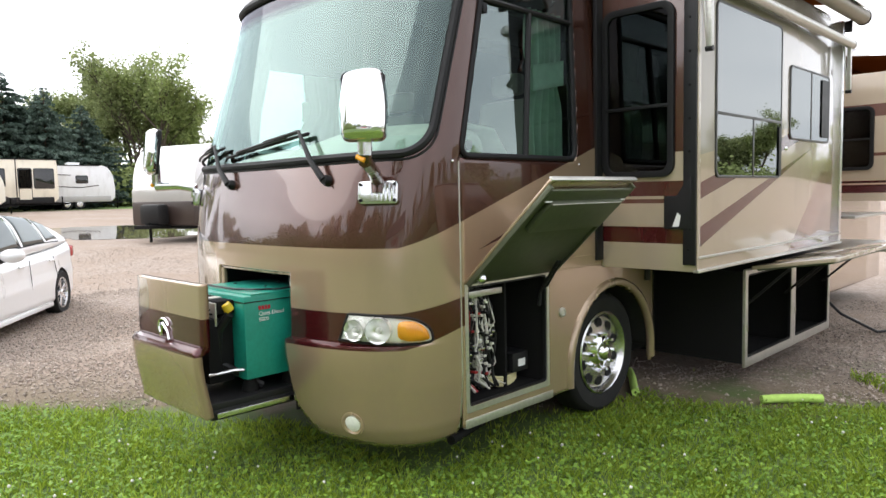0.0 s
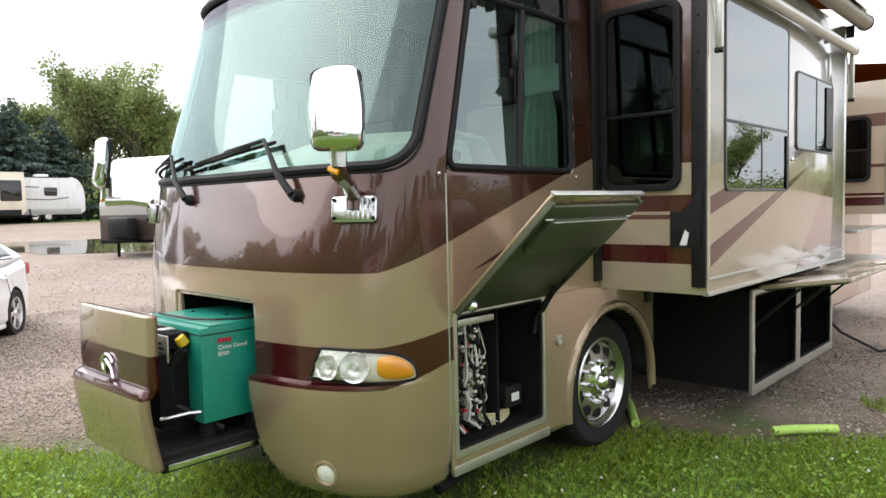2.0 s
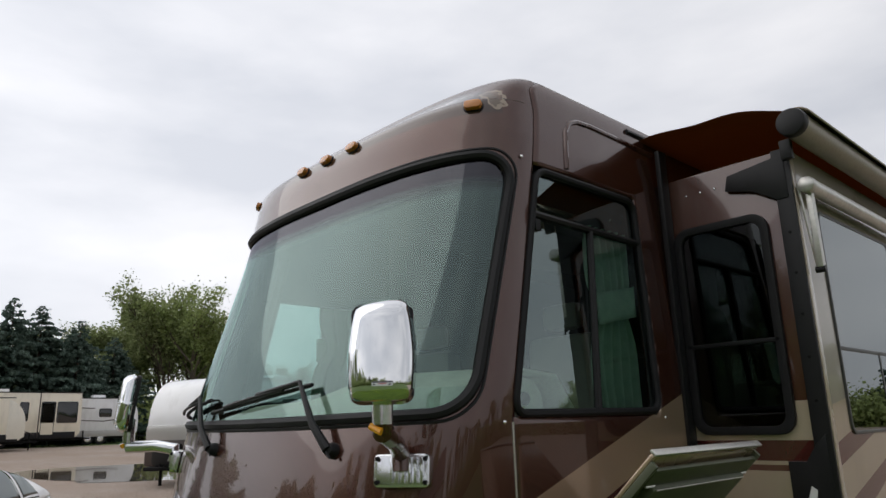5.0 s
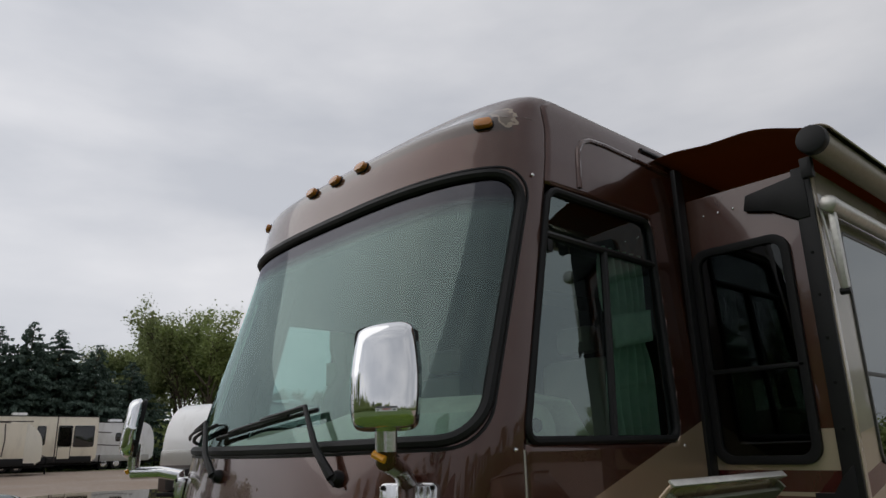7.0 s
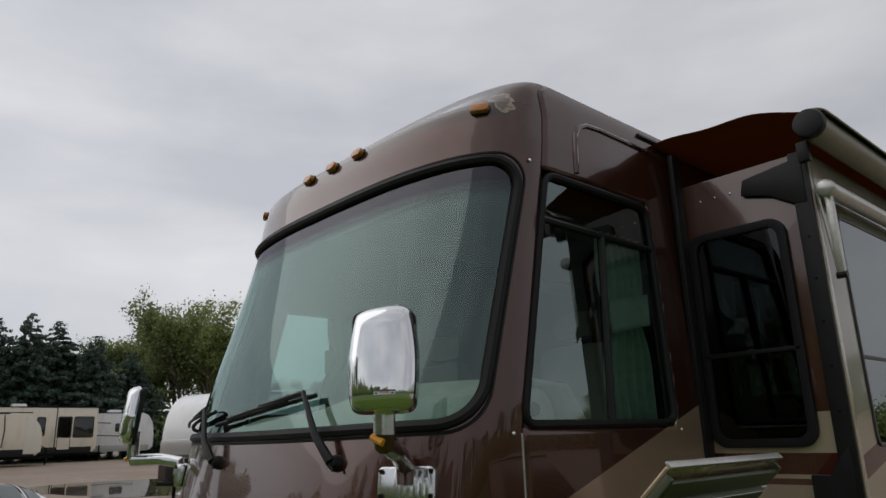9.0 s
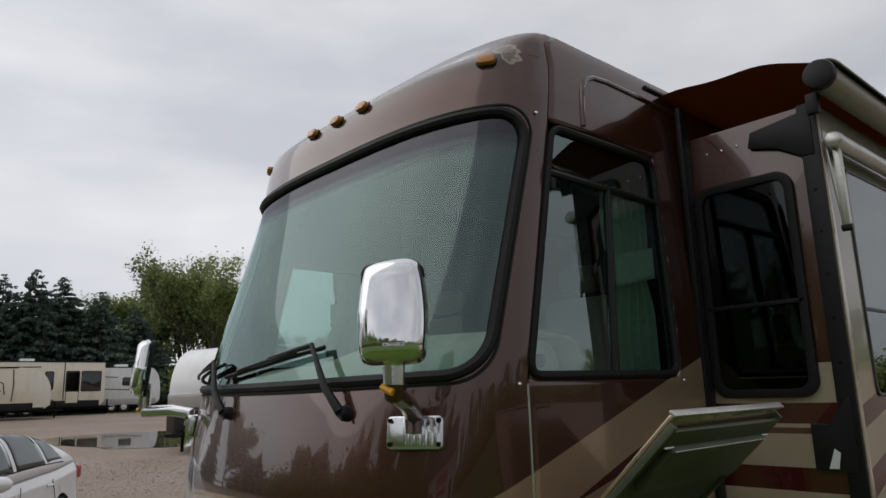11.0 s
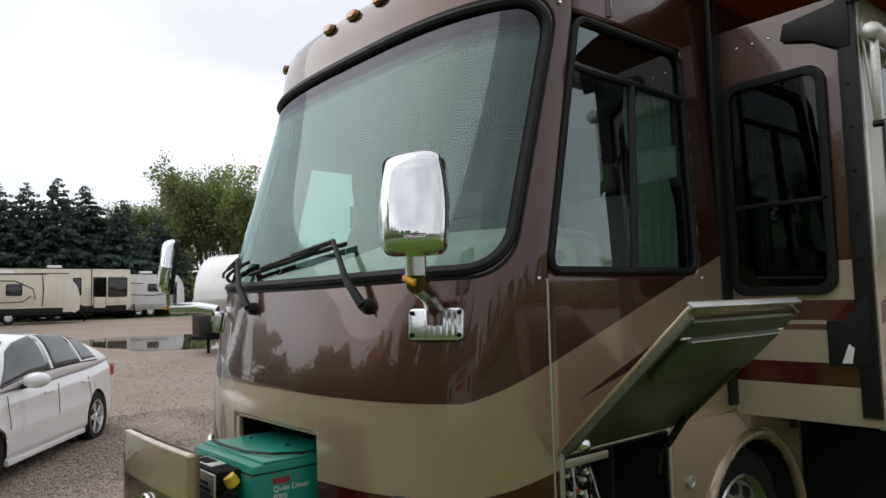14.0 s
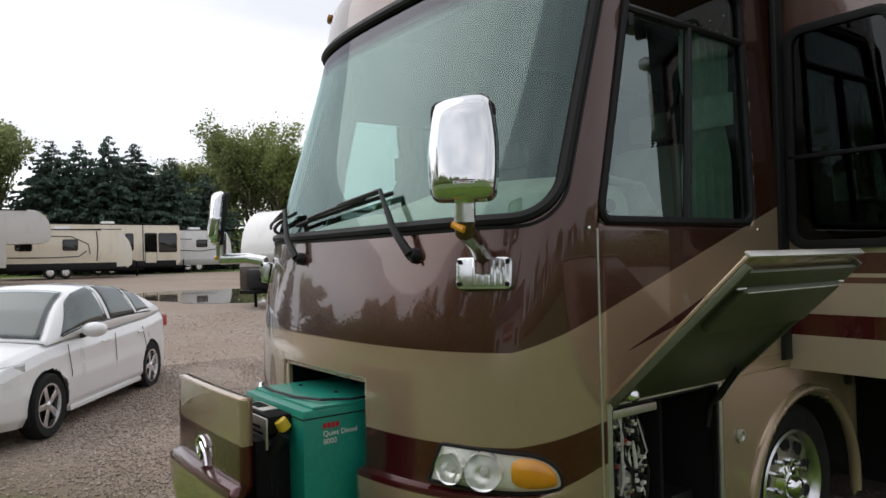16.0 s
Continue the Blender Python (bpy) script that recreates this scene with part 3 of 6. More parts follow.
# seam, trims and rivets on the driver's side
part("corner_seam", Geo().tube([(half_width(z) + 0.004, seam_y(z) - 0.005, z) for z in np.linspace(0.3, 1.9, 20)], 0.006, 6), M_ALU, rv, "thin metal corner seam")
part("sill_rail", Geo().box((1.255, 0.67, 0.29), (1.285, 1.56, 0.345)), M_ALU, rv, "bright aluminium sill rail", bevel=0.006)
part("belt_trim", Geo().box((1.262, 1.52, 1.163), (1.283, 2.2, 1.18)).box((1.262, 1.52, 1.235), (1.283, 2.2, 1.25)).box((1.262, 0.67, 1.166), (1.283, 1.52, 1.182)), M_GOLD, rv, bevel=0.004)
loop = [(1.226, 3.19), (1.235, 3.30), (1.255, 3.41), (1.30, 3.475), (1.37, 3.505), (1.5, 3.515), (1.8, 3.51), (2.15, 3.50)]
part("side_moulding", Geo().tube([(half_width(z) + 0.008, y, z) for y, z in loop], 0.016, 8), M_BROWN, rv, "raised brown loop moulding")
part("drip_rail", Geo().tube([(half_width(3.6) + 0.012, y, 3.6) for y in np.linspace(1.9, 2.35, 4)], 0.016, 6), M_BLACK, rv)
part("wall_corner_post", Geo().box((1.268, 2.10, 1.2), (1.30, 2.185, 3.5)), M_BLACK, rv, "black slide-out wall seal", bevel=0.006)
for y, z in ((0.60, 1.90), (0.86, 3.17), (1.90, 1.90)):
    part("screw", Geo().lathe([(0, 0.006), (0.006, 0.005), (0.009, 0)], on_x(half_width(z) + 0.01, y, z), 8), M_CHROME, rv)

# ---- driver's window ----
def wy(z):
    return float(np.interp(z, [1.925, 3.145], [0.655, 0.965]))


def window_loop(sign, inset):
    r, out = 0.07, []
    lo, hi = 1.925 + inset, 3.138 - inset
    for cy, cz, q0 in ((1.862 - inset - r, lo + r, 270), (1.862 - inset - r, hi - r, 0), (None, hi - r, 90), (None, lo + r, 180)):
        for i in range(7):
            q = radians(q0 + 90 * i / 6)
            z = cz + r * math.sin(q)
            y = (cy if cy else wy(z) + inset + r) + r * math.cos(q)
            out.append((sign * (half_width(z) + 0.004), y, z))
    return out


def build_cab_window(sign):
    frame_ob = part("cab_window", Geo().tube(window_loop(sign, 0.010), 0.020, 8, True), M_RUBBER, rv, "black framed cab side window")
    pane = Geo()
    loop = [(x - sign * 0.012, y, z) for x, y, z in window_loop(sign, 0.01)]
    pane.add(loop, [tuple(range(len(loop)))])
    p = part("pane", pane, M_SIDEGLASS if sign > 0 else M_FARGLASS, frame_ob, smooth=False)
    p.visible_shadow = False
    if p.data.polygons[0].normal.x < 0:
        p.data.flip_normals()
    hw = lambda z: sign * (half_width(z) + 0.0)
    part("rail", Geo().tube([(hw(2.87), wy(2.87) + 0.02, 2.885), (hw(2.87), 1.85, 2.875)], 0.02, 8), M_BLACK, frame_ob)
    part("divider", Geo().tube([(hw(1.94), 1.295, 1.94), (hw(2.87), 1.385, 2.87)], 0.02, 8), M_BLACK, frame_ob)
    if sign > 0:
        part("latch", Geo().box((1.225, wy(2.83) + 0.035, 2.80), (1.255, wy(2.83) + 0.075, 2.86)), M_BLACK, frame_ob, bevel=0.006)


build_cab_window(1)
build_cab_window(-1)

# ---- cab interior ----
dash = Geo()
prof = [(0.16, 1.80), (0.24, 1.95), (0.48, 2.03), (0.75, 2.01), (0.95, 1.86), (1.0, 1.7), (0.98, 1.36)]
for x in np.linspace(-1.2, 1.2, 25):
    bow = 0.32 * max(0.0, abs(x / 1.2)) ** 3
    for y, z in prof:
        dash.v.append((x, y + bow, z + (0.10 / (1 + math.exp(-(x - 0.25) * 9)) if z > 1.9 else 0)))
dash.f = [(i * 7 + j, i * 7 + j + 1, (i + 1) * 7 + j + 1, (i + 1) * 7 + j) for i in range(24) for j in range(6)]
part("dashboard", dash, M_VINYL, rv, "pale green-white dashboard", solid=0.02)
# near-black colour carries the shade of the unlit cab
M_LINING = simple("dark_lining", (0.022, 0.025, 0.024), 0.9)
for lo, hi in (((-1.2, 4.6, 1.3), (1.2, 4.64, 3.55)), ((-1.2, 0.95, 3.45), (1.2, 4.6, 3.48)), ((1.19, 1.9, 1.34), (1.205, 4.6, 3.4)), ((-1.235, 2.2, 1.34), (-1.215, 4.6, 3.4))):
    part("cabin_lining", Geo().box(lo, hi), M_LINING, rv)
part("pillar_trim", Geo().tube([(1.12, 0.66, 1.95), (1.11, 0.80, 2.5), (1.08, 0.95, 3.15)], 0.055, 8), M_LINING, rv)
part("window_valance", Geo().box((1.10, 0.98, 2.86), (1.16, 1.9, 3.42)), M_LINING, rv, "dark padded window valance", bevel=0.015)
# added far-side valance and panel mask the edges of the bright passenger window
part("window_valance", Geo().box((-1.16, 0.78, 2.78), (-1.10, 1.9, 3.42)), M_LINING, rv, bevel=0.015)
part("door_panel", Geo().box((-1.19, 0.68, 1.40), (-1.12, 1.3, 2.08)), M_LINING, rv, "near-black entry side panel", bevel=0.04)
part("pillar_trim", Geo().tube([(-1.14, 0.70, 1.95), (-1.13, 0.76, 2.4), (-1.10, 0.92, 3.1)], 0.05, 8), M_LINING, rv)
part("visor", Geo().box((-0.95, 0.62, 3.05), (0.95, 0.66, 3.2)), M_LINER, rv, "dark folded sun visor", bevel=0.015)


def seat(x, y):
    s = part("cab_seat", Geo().box((x - 0.26, y - 0.25, 1.62), (x + 0.26, y + 0.28, 1.82)), M_SEAT, rv, "taupe upholstered cab seat", bevel=0.06)
    part("backrest", Geo().box((x - 0.25, y + 0.22, 1.78), (x + 0.25, y + 0.38, 2.42)), M_SEAT, s, bevel=0.07)
    part("headrest", Geo().box((x - 0.14, y + 0.25, 2.45), (x + 0.14, y + 0.36, 2.62)), M_SEAT, s, bevel=0.05)
    part("pedestal", Geo().box((x - 0.15, y - 0.15, 1.34), (x + 0.15, y + 0.15, 1.62)), M_BLACK, s, bevel=0.02)


seat(0.62, 1.62)
seat(-0.62, 1.62)
wheel = part("steering_wheel", Geo().tube([(0.62 + 0.21 * math.cos(q), 1.12 + 0.09 * math.sin(q), 1.98 + 0.19 * math.sin(q)) for q in np.linspace(0, math.tau, 28, endpoint=False)], 0.017, 8, True), M_BLACK, rv)
part("column", Geo().tube([(0.62, 1.14, 1.98), (0.62, 0.9, 1.84)], 0.04, 10), M_BLACK, wheel)
arm = part("side_console", Geo().lathe([(0, 0.05), (0.10, 0.05), (0.125, 0.03), (0.13, 0), (0.13, -0.1)], on_x(1.17, 0.83, 1.97), 24), M_VINYL, rv, "pale rounded dash end with air vent")
part("vent", Geo().lathe([(0, 0.062), (0.028, 0.062), (0.032, 0.05)], on_x(1.17, 0.80, 2.0), 16), M_BLACK, arm)
part("phone_mount", Geo().box((0.95, 0.62, 1.98), (0.99, 0.65, 2.10)), M_BLACK, rv, bevel=0.008)


def curtain(y0, y1, x, sign):
    g = Geo()
    def fn(u, v):
        z = 1.93 + 1.0 * v
        pinch = 0.30 * math.exp(-((z - 2.47) / 0.12) ** 2)
        mid = (y0 + y1) / 2
        y = y0 + (y1 - y0) * u
        y = mid + (y - mid) * (1 - pinch) + 0.02 * math.sin(z * 5 + u * 3)
        fold = 0.028 * math.sin(u * 34 + 1.2 * math.sin(v * 6)) * (0.6 + 0.4 * abs(v - 0.5) * 2)
        return (x + sign * fold, y, z)
    g.grid(fn, 90, 24)
    c = part("curtain", g, M_CURTAIN, rv, "pale green pleated curtain tied with a band", solid=0.004)
    part("tie_band", Geo().grid(lambda u, v: (x + sign * (0.045 + 0.012 * math.sin(u * 9)), y0 + (y1 - y0) * (0.06 + 0.88 * u), 2.38 + 0.17 * v + 0.07 * u), 24, 6), M_CURTAIN, c, solid=0.006)


curtain(1.42, 1.82, 1.17, 1)
curtain(1.24, 1.88, -1.17, -1)

# ---- front fittings ----
def smooth_loop(pts, times=2):
    for _ in range(times):
        pts = [q for a, b in zip(pts, pts[1:] + pts[:1]) for q in ((0.75 * a[0] + 0.25 * b[0], 0.75 * a[1] + 0.25 * b[1]), (0.25 * a[0] + 0.75 * b[0], 0.25 * a[1] + 0.75 * b[1]))]
    return pts


def headlight(sign):
    """Clear lamp with two bowls and an amber turn signal that wraps the corner."""
    s0 = arc_of(0.845, 0.9)
    raw = [(s0, 0.885), (s0 + 0.015, 0.885), (s0 + 0.07, 1.035), (s0 + 0.09, 1.04), (s0 + 0.30, 1.03), (s0 + 0.46, 1.012), (s0 + 0.55, 0.955), (s0 + 0.575, 0.885), (s0 + 0.55, 0.862), (s0 + 0.28, 0.868)]
    loop = [(sign * s, z) for s, z in smooth_loop(raw)]
    body = part("headlight", patch_on_front(loop, 0.010, 0.010), M_LAMP, rv, "clear headlight with amber turn signal")
    part("rim", Geo().tube([on_front(s, z, 0.012) for s, z in loop], 0.008, 6, True), M_BLACK, body)
    for ds, r in ((0.125, 0.06), (0.26, 0.072)):
        c = on_front(sign * (s0 + ds), 0.95, 0.010)
        nrm = (on_front(sign * (s0 + ds), 0.95, 0.05) - c).normalized()
        m = Matrix.Translation(c) @ nrm.to_track_quat("Z", "Y").to_matrix().to_4x4()
        part("reflector", Geo().lathe([(0.0, 0.002), (0.02, 0.003), (r * 0.5, 0.008), (r * 0.8, 0.020), (r * 0.95, 0.034), (r * 1.02, 0.036), (r * 1.10, 0.0)], m, 28), M_BOWL, body)
        part("bulb", Geo().lathe([(0, 0.032), (0.014, 0.028), (0.017, 0.003)], m, 12), M_PAPER, body)
    am = smooth_loop([(s0 + 0.37, 0.885), (s0 + 0.36, 0.96), (s0 + 0.375, 1.0), (s0 + 0.46, 0.997), (s0 + 0.525, 0.955), (s0 + 0.55, 0.90), (s0 + 0.535, 0.878)])
    part("turn_signal", patch_on_front([(sign * s, z) for s, z in am], 0.016, 0.034), M_AMBER, body, "amber turn signal lens")
    lens = part("lens", patch_on_front(loop, 0.014, 0.056), M_CLEAR, body)
    lens.visible_shadow = False


headlight(1)
headlight(-1)
for sign in (1, -1):
    c = on_front(sign * arc_of(0.9, 0.385), 0.385)
    nrm = (on_front(sign * arc_of(0.9, 0.385), 0.385, 0.05) - c).normalized()
    m = Matrix.Translation(c) @ nrm.to_track_quat("Z", "Y").to_matrix().to_4x4()
    fog = part("fog_light", Geo().lathe([(0.075, -0.01), (0.075, 0.008), (0.062, 0.012), (0.05, 0.004), (0.05, 0.001)], m, 24), M_GOLD, rv, "round recessed fog light")
    part("lens", Geo().lathe([(0, 0.014), (0.03, 0.012), (0.05, 0.003)], m @ pose(0, 0, 0.002), 20), M_LAMP, fog)
for x in (1.075, 0.255, -0.005, -0.265, -1.06):
    z = 3.445
    s = arc_of(x, z)
    c = on_front(s, z)
    nrm = (on_front(s, z, 0.05) - c).normalized()
    m = Matrix.Translation(c) @ nrm.to_track_quat("Z", "Y").to_matrix().to_4x4()
    mk = part("marker_light", Geo().plate(rr(0.105, 0.062, 0.028), m @ pose(0, 0, -0.01, 0, 0, 90 if abs(nrm.z) > 0.9 else 0), 0.02), M_BLACK, rv, "amber roof marker light")
    part("lens", Geo().plate(rr(0.095, 0.052, 0.025), m, 0.038), M_MARKER, mk, bevel=0.012)
# painted brow line under the markers
part("brow_strip", Geo().tube([on_front(s, 3.49, -0.004) for s in np.linspace(-1.35, 1.35, 50)], 0.012, 6), M_BROWN, rv, "raised brown brow strip")


def wiper(px, pz, ex, ez, bx0, bz0, bx1, bz1):
    """A wiper: pivot cover, bent arm and blade lying on the glass."""
    sp = arc_of(px, pz)
    piv = on_front(sp, pz)
    nrm = (on_front(sp, pz, 0.05) - piv).normalized()
    m = Matrix.Translation(piv) @ nrm.to_track_quat("Z", "Y").to_matrix().to_4x4()
    w = part("wiper", Geo().lathe([(0, 0.05), (0.024, 0.045), (0.034, 0.02), (0.036, 0)], m, 16), M_BLACK, rv, "black wiper with bent arm")
    pts = [on_front(sp, pz, 0.045), on_front(arc_of(px + (ex - px) * 0.35, pz + (ez - pz) * 0.35), pz + (ez - pz) * 0.35, 0.075), on_front(arc_of(ex, ez), ez, 0.065)]
    part("arm", Geo().tube(pts, [0.022, 0.017, 0.011], 8), M_BLACK, w)
    part("arm_rod", Geo().tube([p + Vector((0.02, 0, -0.035)) for p in pts], 0.006, 6), M_BLACK, w)
    zm = bz0 * 0.45 + bz1 * 0.55
    link = [on_front(arc_of(ex, ez), ez, 0.062), on_front(arc_of(bx0 * 0.45 + bx1 * 0.55, zm), zm + 0.01, 0.055)]
    part("bracket", Geo().tube(link, 0.013, 6).tube([on_front(arc_of((bx0 * (1 - f) + bx1 * f), bz0 * (1 - f) + bz1 * f), bz0 * (1 - f) + bz1 * f, 0.04 + 0.02 * math.sin(f * math.pi)) for f in np.linspace(0.2, 0.8, 7)], 0.009, 6), M_BLACK, w)
    part("blade", Geo().tube([on_front(arc_of(bx0 * (1 - f) + bx1 * f, bz0 * (1 - f) + bz1 * f), bz0 * (1 - f) + bz1 * f, 0.028) for f in np.linspace(0, 1, 12)], 0.011, 6), M_RUBBER, w)


wiper(0.72, 1.80, 0.45, 2.09, -0.45, 1.985, 0.50, 2.085)
wiper(-0.33, 1.80, -0.62, 2.07, -1.15, 1.975, -0.52, 2.06)


def mirror(sign):
    """A chrome coach mirror: base plate, elbow arm, tall housing."""
    s0 = arc_of(1.07, 1.72)
    c = on_front(sign * s0, 1.72)
    nrm = (on_front(sign * s0, 1.72, 0.05) - c).normalized()
    m = Matrix.Translation(c) @ nrm.to_track_quat("Z", "Y").to_matrix().to_4x4()
    base = part("mirror_mount", Geo().plate(rr(0.235, 0.13, 0.022), m, 0.05), M_CHROME2, rv, "chrome mirror mounting block", bevel=0.012)
    for k in range(6):
        part("rib", Geo().box((-0.045 + 0.025 * k, -0.05, 0.05), (-0.03 + 0.025 * k, 0.05, 0.058), m), M_CHROME2, base, bevel=0.004)
    for u, v in ((-0.1, 0.045), (-0.1, -0.045), (0.1, 0.045), (0.1, -0.045)):
        part("bolt", Geo().lathe([(0, 0.014), (0.008, 0.012), (0.01, 0)], m @ pose(u, v, 0.05), 8), M_DARK, base)
    top = c + nrm * 0.05 + Vector((0, 0, 0.06))
    hx, hy = MIRROR if sign > 0 else (-1.31, -0.02)
    head = Vector((hx, hy, 1.93 if sign > 0 else 1.865))
    # near arm coloured brown for the dark reflections on its chrome
    part("arm", Geo().tube([top + Vector((0, 0, -0.06)), top + Vector((0, 0, 0.01)), top.lerp(head, 0.4), head + Vector((0, 0, -0.05)), head + Vector((0, 0, -0.02))], [0.034, 0.038, 0.035, 0.036, 0.034], 14), M_BROWN if sign > 0 else M_CHROME2, base, "dark slanted mirror arm" if sign > 0 else "chrome slanted mirror arm")
    part("neck", Geo().tube([head + Vector((0, 0, -0.025)), head, head + Vector((0, 0, 0.12))], [0.036, 0.036, 0.038], 14), M_CHROME2, base, "chrome neck under the housing")
    part("side_marker", Geo().tube([head + Vector((0.02 * sign, -0.02, -0.05)), head + Vector((-0.02, -0.035, -0.03))], 0.013, 8), M_AMBER, base, "amber marker on the mirror arm")
    # housing: rounded front shell bulging towards -y
    g = Geo()
    W2, H2 = 0.113, 0.178
    turn = Matrix.Translation((hx, hy, head.z + 0.215)) @ pose(0, 0, 0, 0, 0, 46 if sign > 0 else -15) @ pose(0, 0, 0, -7, 0, 0)
    def shell(u, v):
        a, b = 2 * u - 1, 2 * v - 1
        # square to rounded outline, tapered to the top
        k = 0.16
        x = a * W2 * (1.03 - 0.10 * max(0, b) - 0.07 * b * b) * math.sqrt(max(0, 1 - k * b ** 6))
        z = b * H2 * math.sqrt(max(0, 1 - k * 1.2 * a ** 6)) + 0.012 * a * sign * (b > 0)
        rim = max(abs(a), abs(b))
        d = -0.052 * (1 - rim ** 10) - 0.026 * (1 - (0.8 * a * a + 0.2 * b * b))
        return turn @ Vector((x, d, z))
    g.grid(shell, 22, 28)
    sh = part("housing", g, M_CHROME, base, "tall chrome mirror housing", solid=0.006)
    part("mirror_glass", Geo().plate(rr(0.2, 0.33, 0.03), turn @ Matrix.Translation((0, 0.02, 0)) @ Y_AX, 0.012), M_CHROME, sh)
    part("back_rim", Geo().ring(rr(0.218, 0.345, 0.035), rr(0.19, 0.32, 0.03), turn @ Matrix.Translation((0, 0.022, 0)) @ Y_AX, 0.02), M_BLACK, sh)


MIRROR = (1.405, -0.15)
mirror(1)
mirror(-1)

# ---- wheels ----
def coach_wheel(x, y, sign):
    w = part("wheel", Geo().lathe([(0.30, -0.13), (0.42, -0.135), (0.452, -0.115), (0.468, -0.08), (0.47, 0.0), (0.468, 0.08), (0.452, 0.115), (0.42, 0.135), (0.33, 0.125), (0.30, 0.10)], Matrix.Translation((x, y, 0.47)) @ pose(0, 0, 0, 0, 90 * sign, 0), 56), M_TYRE, rv, "black truck tyre with polished ten-bolt wheel")
    m = Matrix.Translation((x, y, 0.47)) @ pose(0, 0, 0, 0, 90 * sign, 0)
    part("rim", Geo().lathe([(0.315, 0.10), (0.318, 0.128), (0.305, 0.136), (0.29, 0.125), (0.275, 0.085), (0.25, 0.078), (0.17, 0.098), (0.145, 0.095), (0.135, 0.10)], m, 56), M_RIM, w)
    for k in range(10):
        q = math.tau * k / 10
        # rim is not pierced: black discs stand for the dark inside of the holes
        part("hand_hole_disc", Geo().lathe([(0, 0.003), (0.033, 0.003), (0.037, 0.007), (0.042, -0.004)], m @ pose(0.224 * math.cos(q), 0.224 * math.sin(q), 0.088, 0, 0, 0), 14), M_RUBBER, w)
        part("wheel_nut", Geo().lathe([(0, 0.05), (0.012, 0.048), (0.015, 0.03), (0.017, 0.0), (0.02, 0.0)], m @ pose(0.142 * math.cos(q + 0.3), 0.142 * math.sin(q + 0.3), 0.096), 8), M_CHROME, w)
    part("hub_cap", Geo().lathe([(0, 0.175), (0.04, 0.172), (0.06, 0.155), (0.068, 0.12), (0.085, 0.112), (0.12, 0.105), (0.135, 0.098)], m, 32), M_CHROME, w)


coach_wheel(1.10, 2.29, 1)
coach_wheel(-1.10, 2.29, -1)
coach_wheel(1.05, 7.1, 1)
coach_wheel(-1.05, 7.1, -1)
for sign in (1, -1):
    pts = [(2.36 + 0.59 * math.cos(q), 0.42 + 0.59 * math.sin(q)) for q in np.linspace(0, math.pi, 30)]
    pts = [(pts[0][0], 0.33)] + pts + [(pts[-1][0], 0.31)]
    part("wheel_arch_trim", Geo().tube([(sign * 1.272, y, z) for y, z in pts], 0.036, 10), M_GOLD, rv, "flared gold wheel arch lip")
    well = Geo().grid(lambda u, v: (sign * (0.7 + 0.56 * v), 2.36 + 0.575 * math.cos(math.pi * u), 0.42 + 0.575 * math.sin(math.pi * u)), 28, 2)
    part("wheel_well", well, M_RUBBER, rv, solid=0.01)
part("air_fitting", Geo().lathe([(0, 0.008), (0.02, 0.008), (0.024, 0.014), (0.034, 0.012), (0.036, 0)], on_x(1.282, 1.67, 0.87), 20), M_ALU, rv, "round fuel cap")
part("lock_plate", Geo().plate(rr(0.07, 0.17, 0.015), on_x(1.282, 2.86, 1.06), 0.02), M_BLACK, rv, "black latch plate", bevel=0.004)

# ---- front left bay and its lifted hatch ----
# the bay's darkness comes from its near-black lining colour
bay = part("side_bay", Geo().box((0.70, 0.7, 0.40), (0.705, 1.495, 1.16)), M_LINER, rv, "open service bay, its shade in the near-black carpet colour")
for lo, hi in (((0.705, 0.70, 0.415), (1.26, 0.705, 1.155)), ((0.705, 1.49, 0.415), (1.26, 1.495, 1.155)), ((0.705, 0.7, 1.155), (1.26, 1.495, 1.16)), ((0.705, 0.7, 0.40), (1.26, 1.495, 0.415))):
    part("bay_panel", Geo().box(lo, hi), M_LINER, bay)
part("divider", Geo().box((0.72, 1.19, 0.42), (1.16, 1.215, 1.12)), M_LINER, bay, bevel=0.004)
part("bay_frame", Geo().ring(rr(0.84, 0.80, 0.01, 2, 1.10, 0.785), rr(0.785, 0.735, 0.02, 2, 1.10, 0.787), on_x(1.262), 0.022), M_ALU, bay, "aluminium door frame")
part("hatch_seal", Geo().ring(rr(0.785, 0.735, 0.02, 2, 1.10, 0.787), rr(0.76, 0.71, 0.02, 2, 1.10, 0.787), on_x(1.255), 0.022), M_RUBBER, bay)
box_ = part("control_box", Geo().box((0.98, 1.26, 0.50), (1.17, 1.43, 0.63)), M_BLACK, bay, "black control box with white label", bevel=0.008)
part("label", Geo().plate(rr(0.075, 0.05, 0.004, 2), on_x(1.1702, 1.355, 0.56), 0.002), M_PAPER, box_)
rng = random.Random(4)
for k in range(64):
    y = 0.76 + 0.31 * rng.random()
    x = 1.0 + 0.16 * rng.random()
    top = (x - 0.05, y + 0.05 * rng.uniform(-1, 1), 1.06 + 0.06 * rng.random())
    pts = [top]
    for i in range(1, 7):
        pts.append((x + 0.025 * rng.uniform(-1, 1), y + 0.03 * rng.uniform(-1, 1), 1.06 - 0.09 * i))
    pts.append((x + 0.02, y + 0.12 * rng.random(), 0.45))
    part("cable", Geo().tube(pts, 0.004 + 0.006 * rng.random(), 6), (M_WIREW, M_WIREW, M_BLACK, M_WIREW, M_BLACK, M_WIREW, M_WIRER, M_WIREW, M_BLACK)[k % 9], bay)
